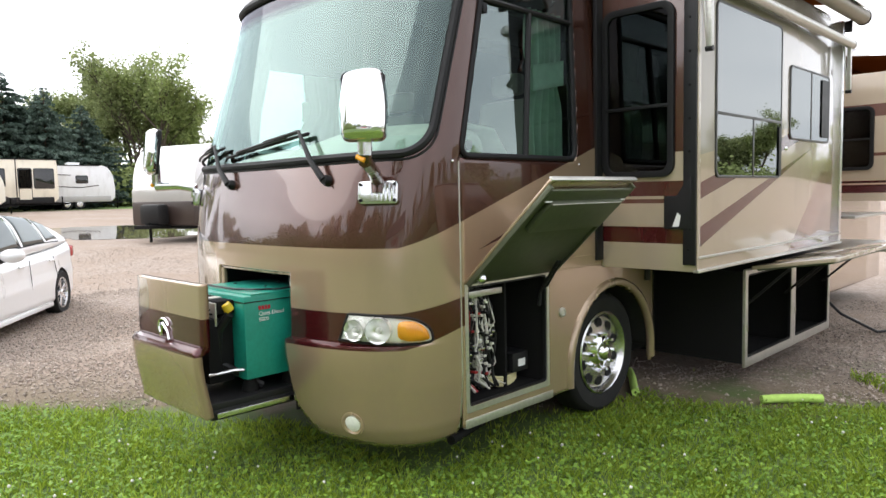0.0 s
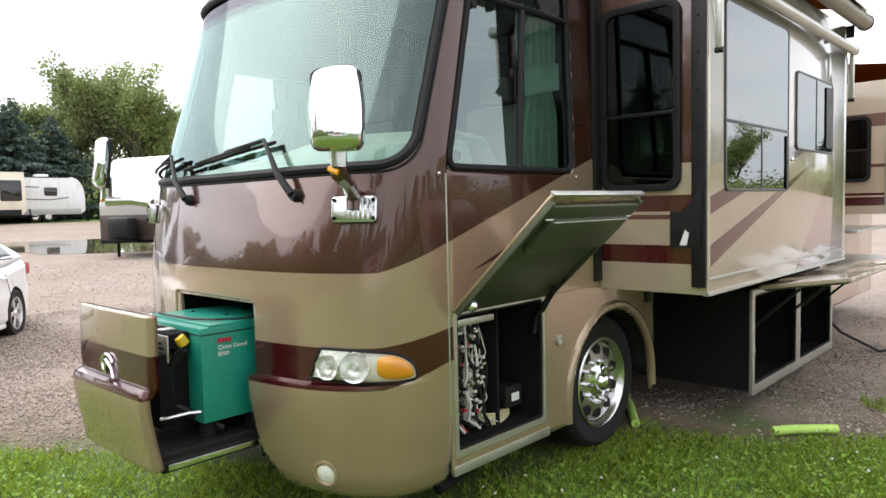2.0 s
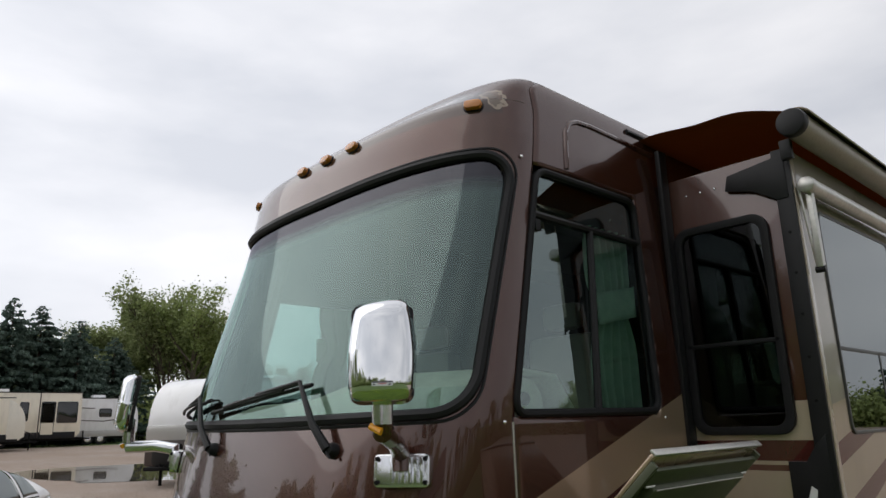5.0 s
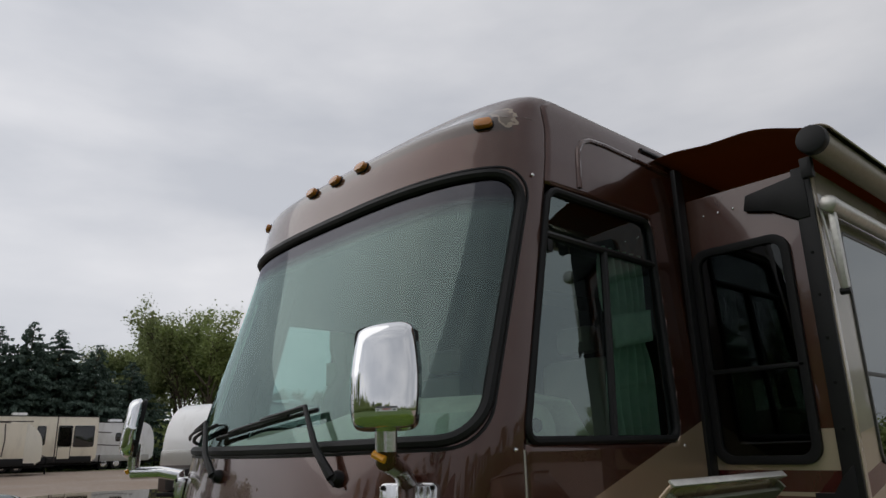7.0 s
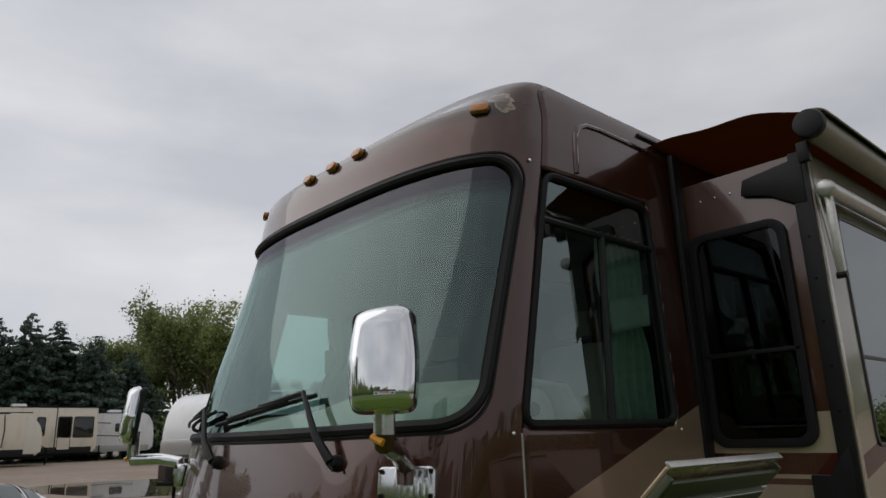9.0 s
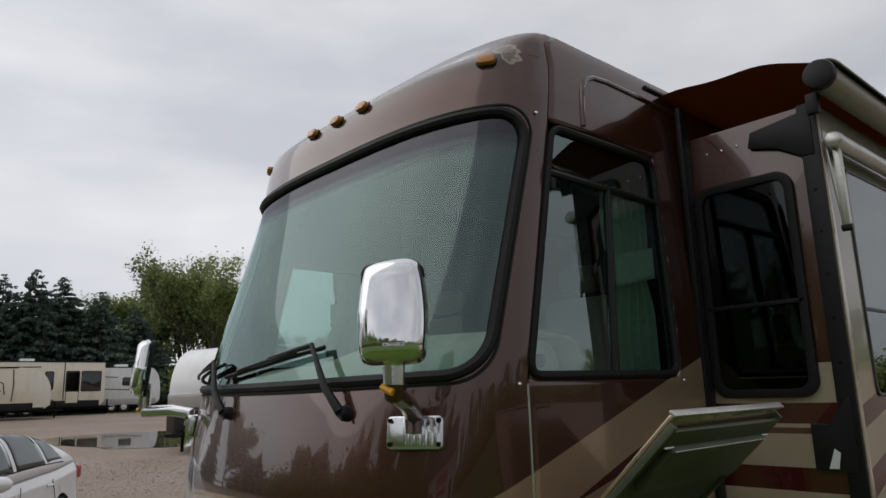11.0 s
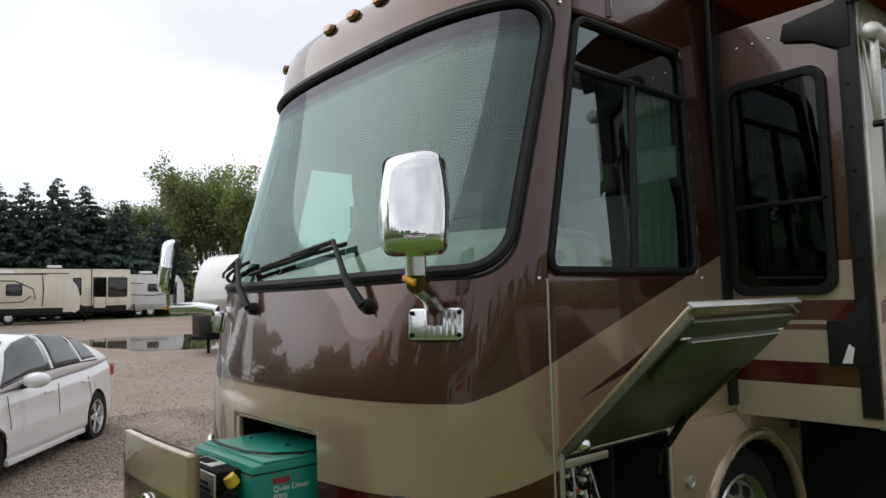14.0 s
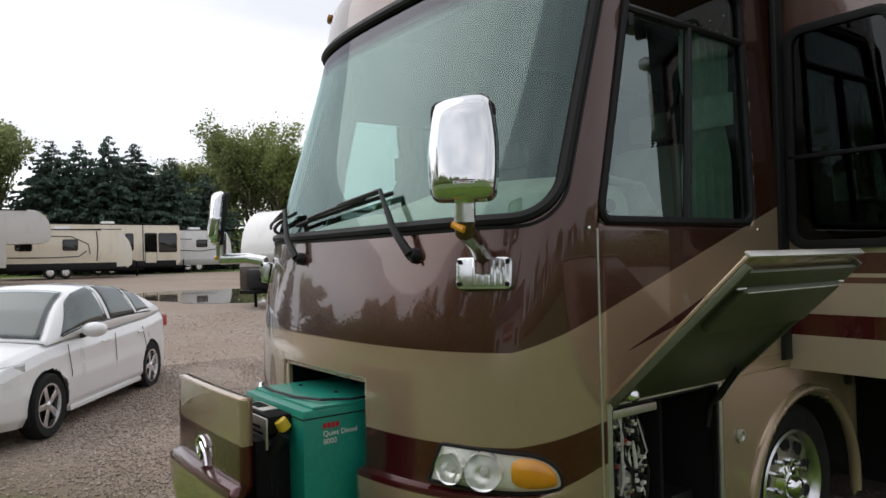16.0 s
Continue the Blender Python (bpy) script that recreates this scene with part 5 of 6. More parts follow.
# ---- pool noodles on the grass ----
def noodle(pts, label):
    n = thing("pool_noodle", label, "pool noodle", "pool noodles")
    g = Geo().tube(pts, 0.034, 14, caps=False)
    part("foam", g, M_NOODLE, n)
    for p, q in ((pts[0], pts[1]), (pts[-1], pts[-2])):
        d = (Vector(q) - Vector(p)).normalized()
        part("end_face", Geo().lathe([(0.010, -0.03), (0.010, 0.0), (0.034, 0.0)], Matrix.Translation(p) @ (-d).to_track_quat("Z", "Y").to_matrix().to_4x4(), 14), M_NOODLE, n)


noodle([(2.07, 3.24, 0.045), (2.16, 3.34, 0.05), (2.30, 3.47, 0.05), (2.41, 3.57, 0.045)], "lime green foam pool noodle lying on the grass")
noodle([(1.22, 2.80, 0.04), (1.12, 2.95, 0.04), (0.95, 3.22, 0.04), (0.82, 3.40, 0.04)], "lime green foam noodle lying by the wheel")

# ---- white sedan ----
def build_car():
    car = thing("sedan", "white four-door sedan parked on the gravel", "car", at=(0, 0, 0))
    zt = lambda x: float(np.interp(x, [-2.28, -2.2, -2.0, -1.3, 0.0, 0.9, 1.3, 1.8, 2.1, 2.24, 2.3], [0.86, 1.02, 1.08, 1.03, 0.98, 0.965, 0.94, 0.86, 0.76, 0.66, 0.55]))
    hw = lambda x: float(np.interp(x, [-2.3, -2.2, -1.9, -1.2, 0, 1.2, 1.8, 2.1, 2.25, 2.3], [0.62, 0.76, 0.85, 0.895, 0.90, 0.89, 0.85, 0.75, 0.58, 0.48]))
    zb = lambda x: float(np.interp(x, [-2.3, -2.1, -1.8, 1.8, 2.1, 2.3], [0.42, 0.3, 0.2, 0.2, 0.22, 0.3]))
    def section(x):
        w, t, b = hw(x), zt(x), zb(x)
        m = b + (t - b) * 0.45
        half = [(w - 0.07, b), (w - 0.01, b + 0.09), (w, m), (w - 0.015, m + 0.12), (w - 0.022, t - 0.14), (w - 0.06, t - 0.05), (w - 0.15, t), (w * 0.45, t + 0.03), (0, t + 0.04)]
        return [(y, z) for y, z in half] + [(-y, z) for y, z in half[-2::-1]]
    xs = np.linspace(-2.24, 2.3, 230)
    g = Geo()
    for x in xs:
        sec = section(x)
        # refine the flanks between points
        pts = []
        for a, b in zip(sec, sec[1:]):
            for k in range(7):
                f = k / 7
                pts.append((a[0] + (b[0] - a[0]) * f, a[1] + (b[1] - a[1]) * f))
        pts.append(sec[-1])
        g.v += [(x, y, z) for y, z in pts]
    k = len(pts)
    for i in range(len(xs) - 1):
        for j in range(k - 1):
            a = i * k + j
            c = [(g.v[q][0], g.v[q][1], g.v[q][2]) for q in (a, a + 1, a + k + 1, a + k)]
            cx, cy, cz = (sum(p[d] for p in c) / 4 for d in range(3))
            if abs(cy) > 0.55 and cz < 0.75 and min(math.hypot(cx - 1.35, cz - 0.33), math.hypot(cx + 1.35, cz - 0.33)) < 0.365:
                continue
            g.f.append((a, a + 1, a + k + 1, a + k))
    g.f += [tuple(range(k)), tuple(range((len(xs) - 1) * k, len(xs) * k))]
    part("body", g, M_WHITE, car, "glossy white body")
    roof_z = lambda x: float(np.interp(x, [-2.0, -1.6, -1.2, -0.8, -0.3, 0.1, 0.45, 0.9, 1.32], [1.09, 1.25, 1.39, 1.46, 1.495, 1.49, 1.44, 1.22, 0.95]))
    base_z = lambda x: zt(x) - 0.02
    def cabin(x, v, off=0.0):
        """v runs from the left beltline (0) over the roof (0.5) to the right."""
        s = 1 - 2 * v
        a = abs(s)
        r, b = roof_z(x), base_z(x)
        wb, wr = hw(x) - 0.075, 0.60
        if a > 0.5:
            f = (1 - a) / 0.5
            y, z = wb + (wr - wb) * f ** 1.1 * min(1, (r - b) / 0.4), b + (r - b - 0.02) * math.sin(f * math.pi / 2) ** 0.9
        else:
            f = a / 0.5
            wtop = wb + (wr - wb) * min(1, (r - b) / 0.4)
            y, z = wtop * f, r - 0.02 * f ** 3 + 0.02 * (1 - f * f)
        y = math.copysign(y, s)
        p = Vector((x, y, z))
        if off:
            p += Vector((0, y, max(0.0, z - 1.0) * 0.8)).normalized() * off
        return p
    part("roof", Geo().grid(lambda u, v: cabin(-2.0 + 3.30 * u, v), 60, 40), M_WHITE, car, solid=0.01)
    for side in (0, 1):
        vv = lambda f: (0.03 + 0.225 * f) if side == 0 else 1 - (0.03 + 0.225 * f)
        panes = (("front_window", [(1.02, 0.02), (0.60, 0.80), (0.02, 0.98), (-0.12, 0.0)]), ("rear_window", [(-0.2, 0.0), (-0.07, 0.98), (-0.72, 0.93), (-0.95, 0.0)]), ("quarter_window", [(-1.02, 0.02), (-0.82, 0.88), (-1.22, 0.66), (-1.5, 0.1)]))
        for name, quad in panes:
            def pane(u, v, quad=quad, vv=vv):
                a = [quad[0][i] + (quad[3][i] - quad[0][i]) * u for i in (0, 1)]
                b = [quad[1][i] + (quad[2][i] - quad[1][i]) * u for i in (0, 1)]
                x, f = a[0] + (b[0] - a[0]) * v, a[1] + (b[1] - a[1]) * v
                return cabin(x, vv(f), 0.006)
            part(name, Geo().grid(pane, 10, 10), M_CARGLASS, car, "grey-green side glass", solid=0.004)
        sgn = 1 if side == 0 else -1
        part("belt_moulding", Geo().tube([cabin(x, vv(-0.01), 0.008) for x in np.linspace(-1.5, 0.98, 20)], 0.008, 6), M_RUBBER, car)
        mir = part("wing_mirror", Geo().lathe([(0, 0.10), (0.05, 0.092), (0.085, 0.06), (0.10, 0.02), (0.095, -0.03), (0.0, -0.035)], pose(0.62, sgn * 0.99, 1.02, 0, 90, 0) @ Matrix.Diagonal((0.85, 1.4, 1.1, 1)), 20), M_WHITE, car, "white wing mirror")
        part("stalk", Geo().tube([(0.60, sgn * 0.83, 0.95), (0.60, sgn * 0.92, 0.98)], 0.03, 8), M_BLACK, mir)
        for x in (0.12, -0.92):
            part("door_handle", Geo().tube([(x - 0.09, sgn * 0.895, 0.84), (x, sgn * 0.915, 0.845), (x + 0.09, sgn * 0.895, 0.84)], 0.015, 8), M_WHITE, car)
        for x0, x1 in ((0.98, 0.93), (-0.16, -0.16), (-1.02, -1.12)):
            part("door_gap", Geo().tube([(x0, sgn * (hw(x0) - 0.0175), 0.90), (x1, sgn * (hw(x1) + 0.001), 0.6), (x1, sgn * (hw(x1) - 0.02), 0.32)], 0.004, 5), M_RUBBER, car)
        part("sill_skirt", Geo().box((-0.95, sgn * 0.83 - 0.03, 0.19), (0.95, sgn * 0.83 + 0.05, 0.25)), M_WHITE, car, bevel=0.015)
        lamp = part("headlight", Geo().grid(lambda u, v: Vector((1.72 + 0.42 * u, sgn * (hw(1.72 + 0.42 * u) - 0.03 - 0.16 * v * u), 0.64 + 0.14 * v + 0.03 * (1 - u))), 10, 6), M_CLEARLAMP, car, "clear swept headlight", solid=0.02)
        part("tail_light", Geo().box((-2.235, sgn * 0.68 - 0.1, 0.80), (-2.08, sgn * 0.68 + 0.1, 0.97)), simple("red_lens", (0.4, 0.01, 0.01), 0.2), car, "red tail light", bevel=0.03)
        for x in (1.35, -1.35):
            m = pose(x, sgn * 0.785, 0.33, -90 * sgn, 0, 0)
            w = part("wheel", Geo().lathe([(0.2, -0.09), (0.30, -0.095), (0.325, -0.07), (0.33, 0), (0.325, 0.07), (0.30, 0.098), (0.225, 0.09), (0.215, 0.06)], m, 36), M_TYRE, car, "black tyre on silver alloy rim")
            part("rim", Geo().lathe([(0.215, 0.055), (0.222, 0.088), (0.205, 0.088), (0.195, 0.045), (0.19, 0.0)], m, 36), M_RIM, w)
            part("brake", Geo().lathe([(0, 0.01), (0.15, 0.01), (0.155, 0)], m, 20), M_DARK, w)
            for s in range(5):
                q = math.tau * s / 5
                part("spoke", Geo().box((0.03, -0.03, 0.05), (0.205, 0.03, 0.075), m @ pose(0, 0, 0, 0, 0, math.degrees(q))), M_RIM, w, bevel=0.008)
            part("hub", Geo().lathe([(0, 0.085), (0.035, 0.082), (0.055, 0.07), (0.06, 0.05)], m, 16), M_RIM, w)
            part("wheel_well", Geo().grid(lambda u, v: (x + 0.365 * math.cos(math.pi * (1.25 * u - 0.125)), sgn * (0.5 + 0.36 * v), 0.33 + 0.365 * math.sin(math.pi * (1.25 * u - 0.125))), 16, 1), M_RUBBER, car, solid=0.008)
    ws = Geo().grid(lambda u, v: cabin(0.46 + 0.80 * v, 0.265 + 0.47 * u) + Vector((0.014, 0, 0.018)), 20, 12)
    part("windshield", ws, M_CARGLASS, car, "grey-green windshield", solid=0.004)
    part("rear_glass", Geo().grid(lambda u, v: cabin(-1.92 + 0.75 * v, 0.28 + 0.44 * u) + Vector((-0.012, 0, 0.016)), 16, 8), M_CARGLASS, car, solid=0.004)
    grille = part("grille", Geo().box((2.20, -0.38, 0.50), (2.30, 0.38, 0.60)), M_BLACK, car, bevel=0.015)
    part("bumper_intake", Geo().box((2.2, -0.5, 0.32), (2.29, 0.5, 0.44)), M_BLACK, car, bevel=0.02)
    part("grille_bar", Geo().box((2.28, -0.36, 0.545), (2.312, 0.36, 0.565)), M_CHROME, car, bevel=0.005)
    car.matrix_world = pose(-6.42, -0.52, height(-6.4, 0) - 0.03, 0, 0, -34.6)
    return car


M_CARGLASS = glass("car_glass", (0.16, 0.22, 0.21), 2.1)
M_CLEARLAMP = simple("clear_lamp", (0.6, 0.62, 0.62), 0.12, 0.6, grain=60, coat=1.0)
build_car()

# ---- travel trailers across the yard ----
M_TCREAM, M_TWHITE, M_TGREY = plain_paint("trailer_cream", (0.85, 0.78, 0.63), 0.0, 0.35), plain_paint("trailer_white", (0.84, 0.85, 0.86), 0.0, 0.35), plain_paint("trailer_grey", (0.42, 0.41, 0.39), 0.1, 0.35)
# ivory lighter than the cream body, to put the rounded nose's shading into colour
M_TNOSE = plain_paint('trailer_ivory', (0.86, 0.82, 0.70), 0.0, 0.35)
M_WINDOW = simple("black_window", (0.008, 0.009, 0.01), 0.08, coat=1.0, bump=0.0)
M_STRIPE = simple("dark_vinyl_stripe", (0.05, 0.035, 0.03), 0.35)


def trailer(label, m, length, width, tall, skin, nose, windows, stripes, floor=0.55, lower=None, door=None, nose_skin=None, overhang=0.0):
    """A trailer: local x runs to its nose, its left side (+y) carries the windows. nose: how far the front rounds off."""
    t = thing("travel_trailer", label, "trailer", "parked trailers")
    L, W = length / 2, width / 2
    prof = []
    for k in range(13):
        q = math.pi / 2 * k / 12
        low = 0.55 if overhang else 0.30
        prof.append((L - nose + nose * math.sin(q) ** 0.8, floor + (tall - floor) * (low + (1 - low) * math.cos(q) ** 0.8)))
    under = [(L - 0.1, floor + 1.35), (L - 0.35, floor + 1.22), (L - overhang, floor + 1.18), (L - overhang, floor)] if overhang else [(L - 0.02, floor + 0.22), (L - 0.25, floor)]
    outline = [(-L, floor), (-L, tall - 0.05), (-L + 0.05, tall)] + prof + under
    g = Geo().plate(outline, m @ Matrix(((1, 0, 0, 0), (0, 0, 1, -W), (0, 1, 0, 0), (0, 0, 0, 1))), width)
    part("body", g, skin, t, bevel=0.05)
    if nose_skin:
        front = [p for p in prof if p[0] > L - nose * 0.55]
        part("nose_cap", Geo().plate([(p[0] + 0.02, p[1] + 0.01) for p in front] + [(L + 0.02, floor + 0.2), (L - 0.25, floor + 0.05), (front[0][0], floor + 0.05)], m @ Matrix(((1, 0, 0, 0), (0, 0, 1, -W - 0.015), (0, 1, 0, 0), (0, 0, 0, 1))), width + 0.03), nose_skin, t, bevel=0.05)
    side = m @ Matrix(((1, 0, 0, 0), (0, 0, -1, W), (0, 1, 0, 0), (0, 0, 0, 1))) @ pose(0, 0, -0.022)
    for cx, cz, w, h in windows:
        wd = part("window", Geo().plate(rr(w, h, 0.08, 4, cx, cz), side, 0.03), M_WINDOW, t, bevel=0.01)
        part("frame", Geo().ring(rr(w + 0.06, h + 0.06, 0.1, 4, cx, cz), rr(w, h, 0.08, 4, cx, cz), side, 0.034), M_RUBBER, wd)
    for pts in stripes:
        part("stripe", Geo().tube([side @ Vector((x, z, 0.021)) for x, z in pts], 0.035, 5), M_STRIPE, t)
    if lower:
        part("lower_band", Geo().box((-L, -W - 0.01, floor - 0.05), (L - 0.3, W + 0.012, floor + 0.35), m), lower, t, bevel=0.02)
    if door:
        part("door", Geo().plate(rr(0.7, 1.9, 0.05, 3, door, floor + 1.15), side, 0.035), skin, t, bevel=0.01)
        part("door_seal", Geo().ring(rr(0.76, 1.96, 0.06, 3, door, floor + 1.15), rr(0.7, 1.9, 0.05, 3, door, floor + 1.15), side, 0.028), M_RUBBER, t)
    part("roof_rail", Geo().box((-L, W - 0.02, tall - 0.06), (L - nose, W + 0.03, tall), m), M_RUBBER, t)
    part("roof_vent", Geo().box((-0.5, -0.3, tall), (0.3, 0.35, tall + 0.22), m), M_TWHITE, t, bevel=0.06)
    for x in (-0.9, -0.1):
        wm = m @ pose(x, W - 0.12, 0.36, -90, 0, 0)
        w = part("wheel", Geo().lathe([(0, 0.06), (0.2, 0.08), (0.24, 0.11), (0.35, 0.1), (0.36, 0), (0.35, -0.1), (0, -0.1)], wm, 20), M_TYRE, t)
        part("rim", Geo().lathe([(0, 0.10), (0.1, 0.115), (0.2, 0.10), (0.21, 0.07)], wm, 16), M_RIM, w)
    part("frame_rail", Geo().box((-L, -W + 0.2, floor - 0.18), (L - overhang, W - 0.2, floor), m), M_DARK, t)
    if overhang:
        for y in (-0.8, 0.8):
            part("landing_leg", Geo().tube([m @ Vector((L - overhang - 0.3, y, floor)), m @ Vector((L - overhang - 0.3, y, 0.0))], 0.05, 8), M_DARK, t)
        part("hitch_pin", Geo().box((L - 1.3, -0.25, floor + 0.85), (L - 0.8, 0.25, floor + 1.2), m), M_DARK, t, bevel=0.02)
        return t
    part("tongue", Geo().box((L - 0.3, -0.3, floor - 0.15), (L + 0.9, 0.3, floor - 0.05), m), M_DARK, t, bevel=0.02)
    part("jack", Geo().tube([m @ Vector((L + 0.55, 0, floor + 0.4)), m @ Vector((L + 0.55, 0, 0.0))], 0.045, 8), M_DARK, t)
    return t


def stand(x, y, turn):
    return pose(x, y, height(x, y), 0, 0, turn)


def face(x, y, turn=0):
    """Nose towards +y, left side towards +x."""
    return stand(x, y, 90 + turn) @ Matrix.Diagonal((1, -1, 1, 1))


# black lower bands here stand for the dark shade under the two cream trailers
trailer("cream travel trailer with rounded nose and dark stripes", face(-43.5, 5.2), 7.0, 2.4, 2.88, M_TCREAM, 1.7, [(0.15, 1.95, 0.75, 0.6), (-2.2, 1.95, 0.8, 0.6)], [[(-3, 1.25), (-1, 1.22), (0.6, 1.28), (1.0, 1.6)], [(-3, 2.5), (0.2, 2.45), (1.1, 2.0), (1.2, 1.4)], [(1.55, 1.0), (1.62, 1.9), (1.55, 2.75)]], lower=M_BLACK, nose_skin=M_TNOSE)
trailer("tall cream park trailer with black door and windows", face(-47.5, 8.45), 8.6, 2.5, 3.35, M_TCREAM, 0.10, [(1.0, 2.15, 0.45, 1.1), (2.35, 2.1, 0.75, 1.25), (3.45, 2.1, 1.15, 1.25), (-1.2, 2.2, 0.7, 0.7)], [[(-4, 2.5), (0.6, 2.55)], [(-4, 2.95), (0.5, 3.0)], [(-0.4, 2.95), (-0.4, 0.8)], [(-0.3, 1.6), (1.7, 0.75)], [(1.85, 3.3), (1.85, 0.6)]], door=2.35, lower=M_BLACK)
trailer("white travel trailer with grey lower panel", face(-49.0, 14.6), 4.6, 2.4, 3.05, M_TWHITE, 1.0, [(0.1, 2.05, 0.75, 0.5)], [[(-2, 2.4), (-0.6, 2.35)], [(-2, 1.6), (0, 1.5), (1.2, 1.65)]], lower=M_TGREY)
trailer("pale grey fifth-wheel trailer with rounded overhanging nose", face(-39.0, -0.45), 8.5, 2.45, 3.75, plain_paint("trailer_pale_grey", (0.66, 0.65, 0.62), 0.0, 0.3), 1.1, [(-1.5, 2.6, 0.8, 0.6)], [[(-4, 1.5), (0.8, 1.5)]], floor=0.8, overhang=2.0)
t5 = trailer("white and grey travel trailer with black gas bottle cover", stand(-18.3, 10.5, -68), 8.0, 2.45, 2.95, M_TWHITE, 1.1, [(0.5, 2.0, 0.8, 0.6)], [[(2.2, 2.2), (3.0, 1.9), (3.6, 1.5)], [(2.4, 1.7), (3.4, 1.6)]], lower=M_STRIPE)
m5 = stand(-18.3, 10.5, -68)
part("lower_nose", Geo().box((3.35, -1.24, 0.45), (4.06, 1.24, 1.25), m5), M_STRIPE, t5, bevel=0.12)
part("gas_bottle_cover", Geo().box((4.15, -0.38, 0.50), (4.60, 0.38, 1.12), m5), M_BLACK, t5, "black gas bottle cover", bevel=0.12)
part("nose_band", Geo().box((3.55, -1.238, 1.1), (4.045, 1.238, 1.62), m5), M_TGREY, t5, "grey lower nose panel", bevel=0.1)
for z0, z1 in ((2.35, 1.7), (2.1, 1.62)):
    part("stripe", Geo().tube([m5 @ Vector((3.0, 1.235, z0)), m5 @ Vector((3.5, 1.235, z0 - 0.15)), m5 @ Vector((3.9, 1.235, z1))], 0.05, 6), M_TGREY, t5)

# ---- puddle ----
pud = Geo()
ring = [(-22.8 + (4.2 + 0.9 * noise.noise((math.cos(q) * 1.5, math.sin(q) * 1.5, 5))) * math.cos(q), 7.6 + (3.4 + 1.3 * noise.noise((math.cos(q) * 2, math.sin(q) * 2, 9))) * math.sin(q)) for q in np.linspace(0, math.tau, 48, endpoint=False)]
pud.v = [(-22.8, 7.6, height(-22.8, 0) + 0.02)] + [(x, y, height(x, y) + 0.012) for x, y in ring]
pud.f = [(0, i + 1, (i + 1) % 48 + 1) for i in range(48)]
mw = Nodes("puddle_water")
mw.set(Base_Color=mw.mix(mw.noise(0.8, 4), (0.06, 0.045, 0.03), (0.10, 0.08, 0.06)), Roughness=0.03, Specular_IOR_Level=0.6)
mw.bump(mw.noise(3, 3), 0.05, 0.01)
tagged(part("puddle", pud, mw.mat), "shallow brown rain puddle on the gravel", "puddle", kind="structure")

# ---- trees ----
def leaf_material(name, a, b, through_light=0.35):
    """Leaves or blades that vary one by one and let some light through."""
    m = Nodes(name)
    geo = m.n.new("ShaderNodeNewGeometry")
    c = m.mix(m.math("ADD", m.math("MULTIPLY", geo.outputs["Random Per Island"], 0.7), m.math("MULTIPLY", m.noise(0.6, 3), 0.3)), a, b)
    m.set(Base_Color=c, Roughness=0.6)
    if through_light:
        t, mx = m.n.new("ShaderNodeBsdfTranslucent"), m.n.new("ShaderNodeMixShader")
        mx.inputs[0].default_value = through_light
        m.l.new(c, t.inputs[0]); m.l.new(m.bsdf.outputs[0], mx.inputs[1]); m.l.new(t.outputs[0], mx.inputs[2])
        m.l.new(mx.outputs[0], m.n["Material Output"].inputs[0])
    return m.mat


M_NEEDLE = leaf_material("spruce_needles", (0.04, 0.072, 0.055), (0.15, 0.215, 0.17))
M_LEAF = leaf_material("spring_leaves", (0.13, 0.17, 0.06), (0.40, 0.45, 0.20))
M_LEAF2 = leaf_material("pale_leaves", (0.16, 0.21, 0.06), (0.38, 0.45, 0.17))
M_BARK = simple("bark", (0.11, 0.085, 0.065), 0.9, grain=30, bump=0.6, dist=0.02)


def cards(centres, sizes, dirs, seed, long=1.0, droop=0.0):
    """Many small leaf quads in one mesh."""
    r = np.random.RandomState(seed)
    n = len(centres)
    a = dirs / np.linalg.norm(dirs, axis=1, keepdims=True)
    b = np.cross(a, r.normal(size=(n, 3)))
    b /= np.linalg.norm(b, axis=1, keepdims=True)
    a, b = a * (sizes * long)[:, None], b * (sizes * 0.5)[:, None]
    v = np.stack([centres - a * 0.5, centres + b, centres + a * 0.5 - np.array([0, 0, 1]) * (droop * sizes)[:, None], centres - b], 1).reshape(-1, 3)
    me = bpy.data.meshes.new("foliage")
    me.vertices.add(4 * n); me.vertices.foreach_set("co", v.astype(np.float32).ravel())
    me.loops.add(4 * n); me.loops.foreach_set("vertex_index", np.arange(4 * n, dtype=np.int32))
    me.polygons.add(n); me.polygons.foreach_set("loop_start", np.arange(0, 4 * n, 4, dtype=np.int32))
    me.update()
    return me


def mesh_part(name, me, material, parent, label=""):
    me.materials.append(material)
    ob = new(name, me)
    ob.parent = parent
    if label:
        ob["label"] = label
    return ob


